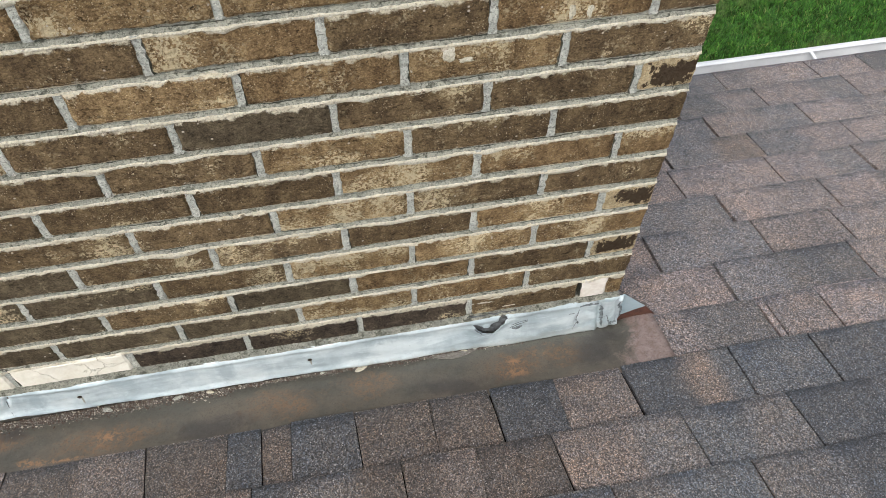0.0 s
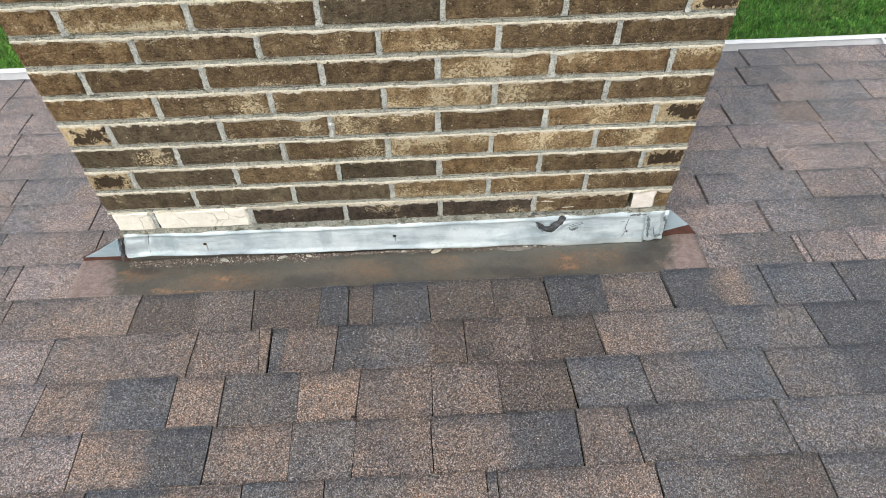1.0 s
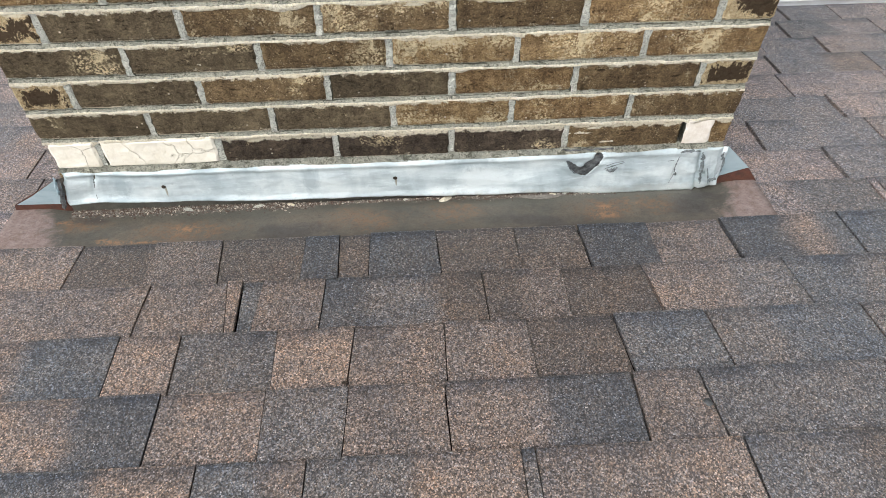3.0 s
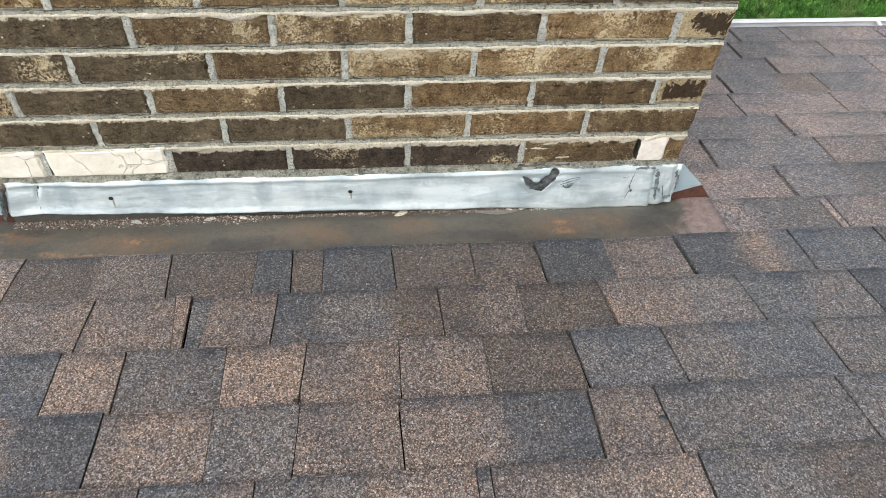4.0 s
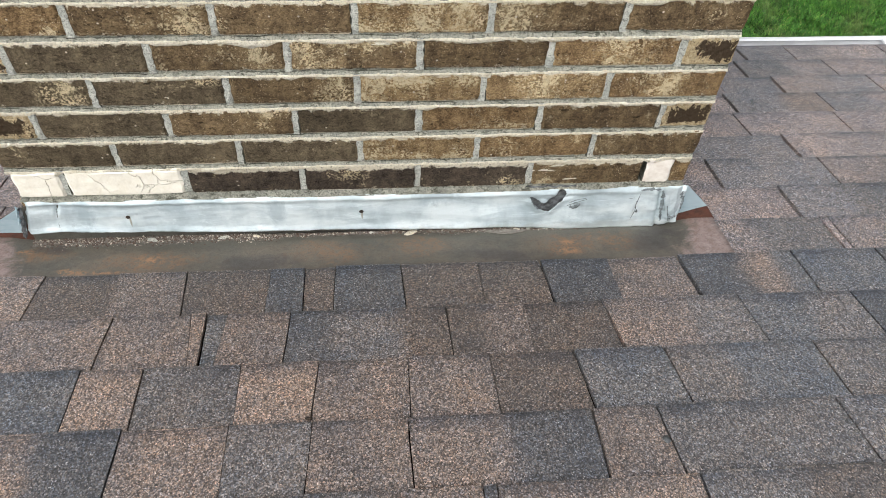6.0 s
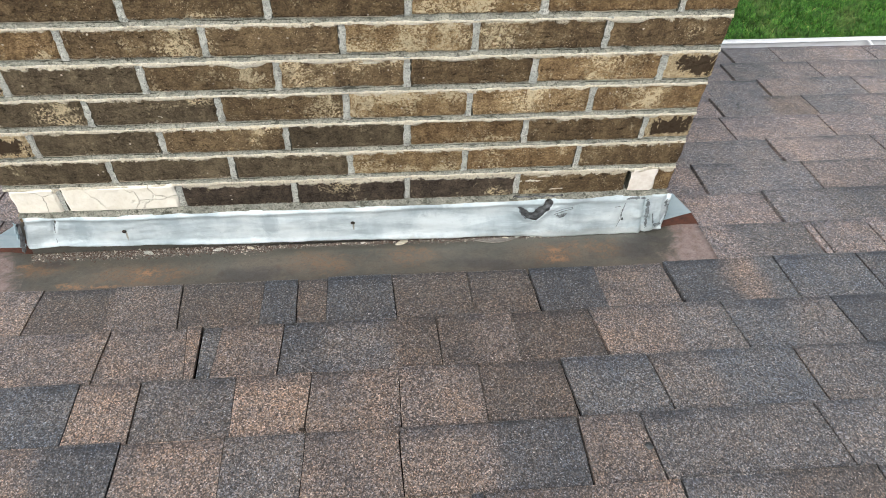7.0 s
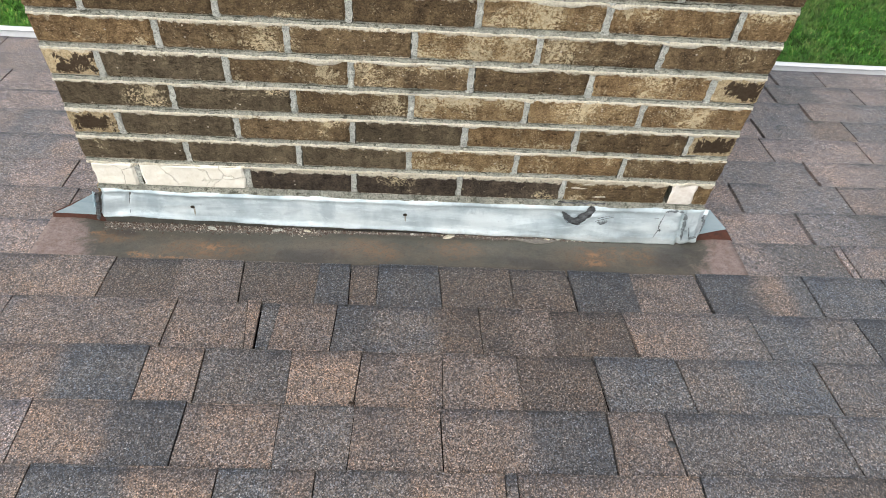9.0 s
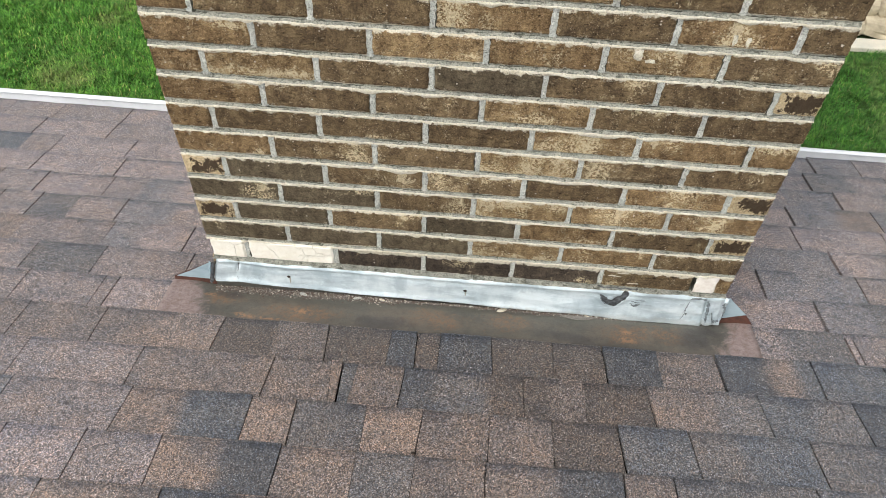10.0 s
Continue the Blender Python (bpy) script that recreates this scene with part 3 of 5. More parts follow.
roof = tagged(new("roof", me), "low gable roof of brown and charcoal laminated asphalt shingles", "roof", kind="structure")


def plain_wall(name, x0, x1, y0, y1, z1):
    me = bpy.data.meshes.new(name)
    bm = box(bmesh.new(), x0, x1, y0, y1, GROUND - 0.1, z1)
    bm.to_mesh(me)
    bm.free()
    me.materials.append(WALL_PAINT)
    tagged(new(name, me), "plain pale rendered house wall under the eave", "wall", kind="structure")


def gable(name, x0, x1):
    """The end wall's triangle under the roof."""
    bm = bmesh.new()
    ys = ((eave.y - 0.36, eave.z - 0.03), (ridge.y, ridge.z - 0.18), (back_y + 0.36, back_z - 0.03))
    a, b = ([bm.verts.new((x, y, z)) for y, z in ys] for x in (x0, x1))
    bm.faces.new(a)
    bm.faces.new(b[::-1])
    for i in range(3):
        bm.faces.new((a[i], b[i], b[(i + 1) % 3], a[(i + 1) % 3]))
    bmesh.ops.recalc_face_normals(bm, faces=bm.faces[:])
    me = bpy.data.meshes.new(name)
    bm.to_mesh(me)
    bm.free()
    me.materials.append(WALL_PAINT)
    tagged(new(name, me), "plain pale rendered gable wall under the roof", "wall", kind="structure")


gable("wall_gable_west", X0 + 0.3, X0 + 0.5)
gable("wall_gable_east", X1 - 0.5, X1 - 0.3)
plain_wall("wall_north", X0 + 0.3, X1 - 0.3, eave.y - 0.55, eave.y - 0.35, eave.z - 0.02)
plain_wall("wall_south", X0 + 0.3, X1 - 0.3, back_y + 0.35, back_y + 0.55, back_z - 0.02)
plain_wall("wall_west", X0 + 0.3, X0 + 0.5, back_y + 0.56, eave.y - 0.56, eave.z - 0.03)
plain_wall("wall_east", X1 - 0.5, X1 - 0.3, back_y + 0.56, eave.y - 0.56, eave.z - 0.03)

# gutter: a K-shaped trough with a rolled front lip, hung under the shingles' edge
gy, gz = on_roof(0, EAVE_V).y, on_roof(0, EAVE_V).z
trough = [(-0.035, -0.012), (-0.035, -0.11), (0.045, -0.11), (0.072, -0.06), (0.082, -0.018), (0.066, -0.012), (0.060, -0.016),
          (0.074, -0.024), (0.066, -0.060), (0.041, -0.104), (-0.030, -0.104), (-0.030, -0.012)]
gutter = tagged(new("gutter"), "white enamelled metal gutter along the eave", "gutter")
gutter.location = (0, gy, gz)


def extrude_x(profile, x0, x1, steps=1, wob=0.0):
    bm = bmesh.new()
    rings = []
    for i in range(steps + 1):
        x = x0 + (x1 - x0) * i / steps
        d = wob * math.sin(x * 2.1) + wob * 0.6 * math.sin(x * 5.3 + 1)
        rings.append([bm.verts.new((x, y, z + d)) for y, z in profile])
    k = len(profile)
    for a, b in zip(rings, rings[1:]):
        for i in range(k):
            bm.faces.new((a[i], a[(i + 1) % k], b[(i + 1) % k], b[i]))
    bm.faces.new(rings[0])
    bm.faces.new(rings[-1][::-1])
    bmesh.ops.recalc_face_normals(bm, faces=bm.faces[:])
    return bm


part("trough", extrude_x(trough, X0, X1, 30, 0.002), WHITE_PAINT, gutter)
part("drip_edge", extrude_x([(-0.05, -0.002), (0.004, -0.0045), (0.008, -0.030), (0.004, -0.030), (0.000, -0.0085), (-0.05, -0.006)], X0, X1, 30, 0.001), WHITE_PAINT, gutter, "white bent drip edge")
part("joint_strap", box(bmesh.new(), 2.262, 2.270, 0.000, 0.061, -0.020, -0.014), WHITE_PAINT, gutter)

# ---- chimney ----
DEPTH = 0.716
TOP = 20                                             # courses above the first
chimney = tagged(new("chimney"), "weathered brown brick chimney with grey mortar and two cream bricks", "chimney")
rec_bed = 0.010


SPOTS = {"L": (0.14, None, 0.17), "C": (0.50, None, 0.17), "R": (0.84, None, 0.17), "U": (None, 0.86, 0.26), "F": (None, 0.14, 0.26)}


def cream_at(u, w, code, seed):
    """How much old lime sits at u along and w up a brick; the code names the spots: L C R along it, U F its head and foot, A all over."""
    best = 0.0
    wu, ww = u + 0.10 * noise.noise(Vector((u * 5, w * 2, seed))), w + 0.18 * noise.noise(Vector((u * 4, w * 2, seed + 40.0)))
    for spot in code.split("+"):
        k = 1.0
        for letter in spot:
            cu, cw, reach = SPOTS.get(letter, (None, None, 1.0))
            k *= 0.5 if letter == "A" else math.exp(-(((wu - cu) if cu is not None else (ww - cw)) / reach) ** 2)
        best = max(best, k if spot else 0.0)
    return best


def brick_mesh(w, h, d, seed, rough=0.0011, code=""):
    """A brick with softened, uneven edges: face to -y, its top arris carries old mortar."""
    r = random.Random(seed)
    nx = max(2, round(w / 0.0085))
    verts, faces, fm, cream = [], [], [], []
    xs = [0.0, 0.004] + [w * i / nx for i in range(1, nx)] + [w - 0.004, w]
    zs = [0.0, 0.004, h * 0.22, h * 0.40, h * 0.60, h * 0.78, h - 0.004, h]
    for j, z in enumerate(zs):
        for i, x in enumerate(xs):
            ex, ez = i in (0, len(xs) - 1), j in (0, len(zs) - 1)
            y = 0.0035 if (ex and ez) else 0.0024 if (ex or ez) else rough * 1.3 * noise.noise(Vector((x * 38, z * 60, seed))) - rough * 0.3
            jit = 0.0015 if (ex or ez) else 0.0004
            chip = 0.0024 * noise.noise(Vector((x * 55, j, seed + 7.0))) if ez else 0.0
            verts.append((x + r.uniform(-jit, jit), y, z + chip + r.uniform(-jit, jit)))
            cream.append(cream_at(x / w, z / h, code, seed * 1.7))
    n = len(xs)
    for j in range(len(zs) - 1):
        for i in range(n - 1):
            faces.append((j * n + i, j * n + i + 1, (j + 1) * n + i + 1, (j + 1) * n + i))
            fm.append(0)
    k = len(verts)
    verts += [(0, d, 0), (w, d, 0), (w, d, h), (0, d, h)]
    cream += [0.0] * 4
    top = [(len(zs) - 1) * n + i for i in range(n)]
    bot = list(range(n))
    left = [j * n for j in range(len(zs))]
    right = [j * n + n - 1 for j in range(len(zs))]
    faces += [tuple(top) + (k + 2, k + 3), tuple(bot[::-1]) + (k, k + 1), tuple(left) + (k + 3, k), tuple(right[::-1]) + (k + 1, k + 2), (k + 1, k, k + 3, k + 2)]
    fm += [1, 0, 2, 2, 0]
    return verts, faces, fm, cream


def add_brick(x0, x1, c, tone, seed, depth=0.092, name="brick", label=""):
    z0, z1 = (c - 1) * PITCH + JOINT / 2, c * PITCH - JOINT / 2
    if c == 0:
        z0 = -0.0672                                     # the lowest course is a little taller
    tone, _, code = tone.partition(":")
    v, f, fm, cream = brick_mesh(x1 - x0, z1 - z0, depth, seed, code=code)
    mat = {"W": CREAM, "P": PLAIN_CREAM}.get(tone) or BRICK[tone]
    # the half brick's sides are coloured dark for the open joint's shade
    me = mesh_of(name, v, f, [mat, mat if tone in "WP" else SMEAR, CRACK_SHADE if tone == "P" else mat], fm)
    me.attributes.new("cream", 'FLOAT', 'POINT').data.foreach_set("value", cream)
    ob = new(name, me)
    r = random.Random(seed + 99)
    ob.matrix_world = pose(x0, r.uniform(-0.0012, 0.0012), z0, r.uniform(-0.5, 0.5), r.uniform(-0.35, 0.35), r.uniform(-0.3, 0.3))
    ob.parent = chimney
    return tagged(ob, label)


# tone of each brick, course by course from the metal up, with the spots where lime clings
TONES = {
    0: "W W K K:FR+UC K:FC+FR D:UL+FL C", 1: "G:L G:FR G T:FC+FL+FR B:UR D", 2: "H G D:UR G B:FR D H", 3: "G:R G:UR+CR D:R T:L+U T:C B:C",
    4: "H G D:UR+R D:L+U D B:C H", 5: "B:FR D:R D T:C+FL+R D:L+FL D", 6: "B D D:FC D T:FL+C B:UL B:U", 7: "B:UR D D T:FC D:UC D",
    8: "B T:F+FL+FC D G D:UR D H", 9: "B:UR D T:FR B T:UC D:UR", 10: "B D:UC D B:L D B:C D",
}
seed = 100
for c in range(0, TOP + 1):
    even = c % 2 == 0
    joints = ([0.092, 0.298, 0.503, 0.705, 0.908, 1.117] if c < 7 else [0.099, 0.305, 0.512, 0.714, 0.916, 1.12]) if even else [0.198, 0.403, 0.606, 0.808, 1.012]
    if c == 0:
        joints = [0.0955, 0.3005, 0.503, 0.706, 0.909, 1.117]
    tones = TONES[c].split() if c in TONES else [rng.choice("BDDTB") + ":" + rng.choice(("", "", "FL", "UR", "", "FC")) for _ in range(7)]
    ends = [0.0125 if c == 0 else LEFT] + joints + [WIDTH]
    for i in range(len(ends) - 1):
        x0 = ends[i] + (JOINT / 2 if i else 0)
        x1 = ends[i + 1] - (JOINT / 2 if i < len(ends) - 2 else 0)
        seed += 1
        if c == 0 and i == 5:
            add_brick(x0, x1 + 0.004, c, tones[i], seed)
            continue
        if c == 0 and i == 6:                        # a cream half brick and a brown stub
            add_brick(x0 + 0.0005, x0 + 0.0490, c, "P", seed, label="cream painted half brick")
            add_brick(x0 + 0.0510, x1, c, "B", seed + 500)
            continue
        corner_header = even and i in (0, len(ends) - 2)
        add_brick(x0, x1, c, tones[i], seed, 0.190 if corner_header else 0.0915,
                  label="cream painted brick with cracked coating" if tones[i] == "W" else "")

# body of mortar behind and between the bricks
z_low = ROOF0 + SLOPE * (DEPTH + 0.1) - 0.05
z_high = TOP * PITCH + 0.004
bm = box(bmesh.new(), LEFT + rec_bed, 1.112, rec_bed, DEPTH - rec_bed, z_low, z_high)       # an open joint stays empty at x 1.12
box(bm, 1.126, WIDTH - rec_bed, rec_bed, DEPTH - rec_bed, z_low, z_high)
box(bm, 1.112, 1.126, 0.085, DEPTH - rec_bed - 0.001, z_low + 0.001, z_high - 0.001)
box(bm, 1.112, 1.126, rec_bed + 0.001, 0.085, 0.002, z_high - 0.001)
part("mortar_core", bm, MORTAR, chimney, "grey mortar body")


def head_joint(x, c, r):
    """An upright joint, struck almost flush, with an uneven face and ragged sides."""
    bm = bmesh.new()
    z0, z1 = (c - 1) * PITCH + 0.003, c * PITCH - 0.003
    w = JOINT / 2 + 0.0015
    parted = r.choice((0, 2, 5, 5))                      # a crack's shade painted along one side of some joints
    cols = []
    for j in range(9):
        z = z0 + (z1 - z0) * j / 8
        yy = 0.0014 + r.uniform(-0.0012, 0.0016)
        cols.append([bm.verts.new((x + dx * w + r.uniform(-0.0016, 0.0016), yy + (0.0035 if abs(dx) == 1 else 0), z)) for dx in (-1, -0.62, 0.62, 1)])
    for a, b in zip(cols, cols[1:]):
        for i in range(3):
            f = bm.faces.new((a[i], a[i + 1], b[i + 1], b[i]))
            f.material_index = 1 if i == parted else 0
    part("head_joint", bm, [MORTAR, CRACK_SHADE], chimney)


def bed_joint(c, r):
    """A ragged fillet that sits back under the upper brick and laps out over the lower one."""
    bm = bmesh.new()
    z = c * PITCH
    rows = []
    n = 240
    for i in range(n + 1):
        x = LEFT - 0.0005 + (WIDTH - LEFT + 0.001) * i / n
        lift = noise.noise(Vector((x * 30, c * 3.7, 0))) * 0.0020 + noise.noise(Vector((x * 140, c * 3.7, 2))) * 0.0010
        lap = max(0.0, noise.noise(Vector((x * 19, c * 5.1, 4))) - 0.10) * 0.015 + max(0.0, noise.noise(Vector((x * 75, c * 2.3, 6)))) * 0.005
        drip = max(0.0, noise.noise(Vector((x * 26, c * 4.4, 9))) - 0.15) * 0.009
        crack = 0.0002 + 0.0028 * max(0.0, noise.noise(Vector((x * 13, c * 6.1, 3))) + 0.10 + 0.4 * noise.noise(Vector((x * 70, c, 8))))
        wave = lift + 0.0012 * noise.noise(Vector((x * 9, c * 1.3, 5)))
        yy, zz = 0.0056 - drip * 0.3 + r.uniform(-0.0008, 0.0008), 0.0006 + wave
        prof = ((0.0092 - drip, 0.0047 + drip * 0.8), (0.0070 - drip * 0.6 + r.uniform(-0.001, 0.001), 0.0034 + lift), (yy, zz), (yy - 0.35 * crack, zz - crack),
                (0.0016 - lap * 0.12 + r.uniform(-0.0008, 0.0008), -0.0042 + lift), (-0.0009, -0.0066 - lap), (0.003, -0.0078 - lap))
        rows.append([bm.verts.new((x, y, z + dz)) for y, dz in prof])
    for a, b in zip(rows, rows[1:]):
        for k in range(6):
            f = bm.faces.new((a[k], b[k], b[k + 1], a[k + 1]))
            # strip 2 is dark coloured in place of a crack's shade
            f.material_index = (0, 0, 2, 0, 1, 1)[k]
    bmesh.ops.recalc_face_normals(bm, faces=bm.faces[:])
    part("bed_joint", bm, [BED, SMEAR, CRACK_SHADE], chimney, smooth=True)


def head_positions(c):
    if c == 0:
        return [0.0955, 0.3005, 0.503, 0.706, 0.909]
    if c % 2:
        return [0.198, 0.403, 0.606, 0.808, 1.012]
    return [0.092, 0.298, 0.503, 0.705, 0.908, 1.117] if c < 7 else [0.099, 0.305, 0.512, 0.714, 0.916, 1.12]


jr = random.Random(4)
for c in range(0, TOP + 1):
    for x in head_positions(c):
        head_joint(x, c, jr)
    if c < TOP:
        bed_joint(c, jr)


def other_faces():
    """Bricks of the two sides and the back, joined."""
    out = {t: ([], []) for t in "DBT"}
    r = random.Random(21)
    for c in range(-8, TOP + 1):
        z0, z1 = (c - 1) * PITCH + JOINT / 2, c * PITCH - JOINT / 2
        for face in "LRB":
            if face == "B":
                start, end = 0.0, WIDTH - LEFT
            else:
                start, end = (0.0 if c < 0 else 0.195 if c % 2 == 0 else 0.096), DEPTH - 0.096
            x = start + (0.0 if c % 2 else 0.0)
            while x < end - 0.03:
                x1 = min(x + STRETCH * (0.5 if (face == "B" and c % 2 == 0 and x == 0) else 1) - JOINT, end)
                v, f, _, _ = brick_mesh(x1 - x, z1 - z0, 0.05, r.randint(0, 10 ** 4))
                vs, fs = out[r.choice("DBT")]
                k = len(vs)
                for a in v:
                    if face == "L":
                        vs.append((LEFT + a[1], x + (x1 - x) - a[0], z0 - JOINT / 2 + a[2]))
                    elif face == "R":
                        vs.append((WIDTH - a[1], x + a[0], z0 - JOINT / 2 + a[2]))
                    else:
                        vs.append((WIDTH - x - a[0], DEPTH - a[1], z0 - JOINT / 2 + a[2]))
                fs.extend(tuple(k + i for i in g) for g in f)
                x = x1 + JOINT
    for t, (vs, fs) in out.items():
        ob = new("side_bricks", mesh_of("side_bricks", vs, fs, [BRICK[t]]))
        ob.location = (0, 0, JOINT / 2)
        ob.parent = chimney
        tagged(ob, kind="stuff")


other_faces()

SPLASHES = ((0.865, 0.589, 0.016, 0.020), (0.885, 0.577, 0.020, 0.007), (0.499, 0.559, 0.010, 0.012), (0.958, -0.015, 0.046, 0.011), (0.935, -0.028, 0.034, 0.009), (0.985, -0.052, 0.030, 0.006), (0.800, -0.050, 0.016, 0.010), (0.822, -0.046, 0.012, 0.014),
            (1.013, 0.632, 0.007, 0.024), (1.036, 0.630, 0.006, 0.018), (1.186, 0.638, 0.010, 0.007),
            (0.669, 0.016, 0.012, 0.005), (0.697, 0.014, 0.010, 0.005), (0.646, 0.258, 0.026, 0.006), (0.311, 0.160, 0.014, 0.010))


def mortar_splash(x, z, w, h, seed):
    """A flattened crumb of old mortar stuck to a brick's face."""
    bm = bmesh.new()
    bmesh.ops.create_icosphere(bm, subdivisions=3, radius=0.5)
    for v in bm.verts:
        k = 1 + 0.75 * noise.noise(v.co * 3.2 + Vector((seed * 3.1, 0, 0))) + 0.3 * noise.noise(v.co * 9 + Vector((seed, 2, 0)))
        v.co = Vector((x + v.co.x * w * k, 0.0003 + v.co.y * 0.0022, z + v.co.z * h * k))
    part("mortar_splash", bm, SMEAR, chimney, "cream crumb of old mortar", smooth=True)


for n, (x, z, w, h) in enumerate(SPLASHES):
    mortar_splash(x, z, w, h, n)
part("capping", box(bmesh.new(), -0.05, WIDTH + 0.05, -0.05, DEPTH + 0.05, TOP * PITCH + 0.006, TOP * PITCH + 0.075, 0.008), CONCRETE, chimney, "plain concrete capping")

# ---- metalwork at the chimney's foot ----


def flange_height(x, v):
    """Sheet close to the deck before the chimney, riding up on the shingles beyond its corners."""
    inner = 0.0045 + 0.0020 * min(1.0, max(0.0, (v - 0.012) / 0.075))
    outer = 0.0128 - 0.005 * (v - V0) / EXPO
    k = max(0.0, min(1.0, max((-x) / 0.05, (x - WIDTH) / 0.05)))
    k = k * k * (3 - 2 * k)
    return inner * (1 - k) + outer * k


base_flashing = tagged(new("base_flashing"), "rusted brown sheet metal flashing bent out over the shingles", "flashing")


def flange():
    bm = bmesh.new()
    xs = [-0.106 + 1.397 * i / 110 for i in range(111)]
    vs = [-0.026, -0.012, 0.0, 0.012, 0.03, 0.05, 0.07, 0.09, 0.11, 0.128, 0.150]
    grid = []
    for j, v in enumerate(vs):
        row = []
        for x in xs:
            h = flange_height(x, v) + 0.0012 * noise.noise(Vector((x * 6, v * 12, 1)))
            if v < 0 and -0.012 < x < WIDTH + 0.012:
                row.append(None)
                continue
            edge = 0.0
            if x < -0.1 or x > 1.285:
                edge = 0.003 * noise.noise(Vector((v * 60, x, 3)))
            row.append(bm.verts.new(on_roof(x + edge, v, h)))
        grid.append(row)
    for a, b in zip(grid, grid[1:]):
        for i in range(len(xs) - 1):
            q = (a[i], a[i + 1], b[i + 1], b[i])
            if None not in q:
                bm.faces.new(q)
    bmesh.ops.recalc_face_normals(bm, faces=bm.faces[:])
    return bm


ob = part("flange", flange(), RUST, base_flashing, smooth=True)
sol = ob.modifiers.new("thickness", 'SOLIDIFY')
sol.thickness, sol.offset = 0.0009, -1


def sheet(corners, y, thick, lean=0.0):
    """An upright cut of sheet metal in the plane of the chimney's face."""
    bm = bmesh.new()
    f = bm.faces.new([bm.verts.new((x, y - lean * (z + 0.17), z)) for x, z in corners])
    r = bmesh.ops.extrude_face_region(bm, geom=[f])
    for v in r["geom"]:
        if isinstance(v, bmesh.types.BMVert):
            v.co.y += thick
    bmesh.ops.recalc_face_normals(bm, faces=bm.faces[:])
    return bm


part("upstand", sheet(((0.0, -0.092), (0.02, -0.085), (1.19, -0.085), (1.203, -0.090), (1.203, -0.182), (0.0, -0.182)), -0.0035, 0.0012), RUST, base_flashing, "rust brown upturned edge")
part("end_flap", sheet(((-0.100, -0.158), (-0.010, -0.098), (0.0, -0.092), (0.0, -0.182), (-0.104, -0.176)), -0.0035, 0.0012), RED_RUST, base_flashing, "red-brown rusted end of the upturned edge")
part("end_flap", sheet(((1.203, -0.090), (1.212, -0.090), (1.270, -0.138), (1.296, -0.176), (1.203, -0.182)), -0.0035, 0.0012), RED_RUST, base_flashing, "red-brown rusted end of the upturned edge")
part("corner_ear", sheet(((-0.094, -0.1555), (-0.058, -0.133), (-0.030, -0.112), (-0.004, -0.093), (0.004, -0.100), (-0.006, -0.1575), (-0.05, -0.1562)), -0.0052, 0.0012), EAR_METAL, base_flashing, "pale blue-grey triangular corner ear")
part("corner_ear", sheet(((1.200, -0.080), (1.214, -0.074), (1.232, -0.094), (1.268, -0.134), (1.248, -0.141), (1.222, -0.152), (1.205, -0.158)), -0.0052, 0.0012), EAR_METAL, base_flashing, "pale blue-grey triangular corner ear")

TEAR_LINE = ((0.919, -0.092, 0.0030), (0.928, -0.103, 0.0055), (0.940, -0.112, 0.0090), (0.952, -0.114, 0.0120), (0.962, -0.103, 0.0105), (0.971, -0.092, 0.0110), (0.9735, -0.080, 0.0085))
TEAR = [tuple(p + (q - p) * i / 5 for p, q in zip(a, b)) for a, b in zip(TEAR_LINE, TEAR_LINE[1:]) for i in range(6)]
LOW_EDGE = ((-0.02, -0.1535), (0.06, -0.1445), (0.14, -0.1455), (0.24, -0.149), (0.34, -0.155), (0.60, -0.160), (0.85, -0.1645), (0.98, -0.173), (1.12, -0.176), (1.17, -0.175), (1.22, -0.160))


def strip_edge(x, which):
    w = noise.noise(Vector((x * 9, which, 0))) * 0.003 + noise.noise(Vector((x * 40, which, 2))) * 0.0008
    if which == 0:
        return -0.0690 + w * 0.5 - 0.004 * math.sin(max(0, min(1, x / 1.2)) * math.pi)
    base = float(np.interp(x, [a for a, _ in LOW_EDGE], [b for _, b in LOW_EDGE]))
    return base + w * 0.5


def tear_distance(x, z):
    return min(math.hypot(x - a, z - b) - r for a, b, r in TEAR) + 0.0016 * noise.noise(Vector((x * 170, z * 170, 3)))


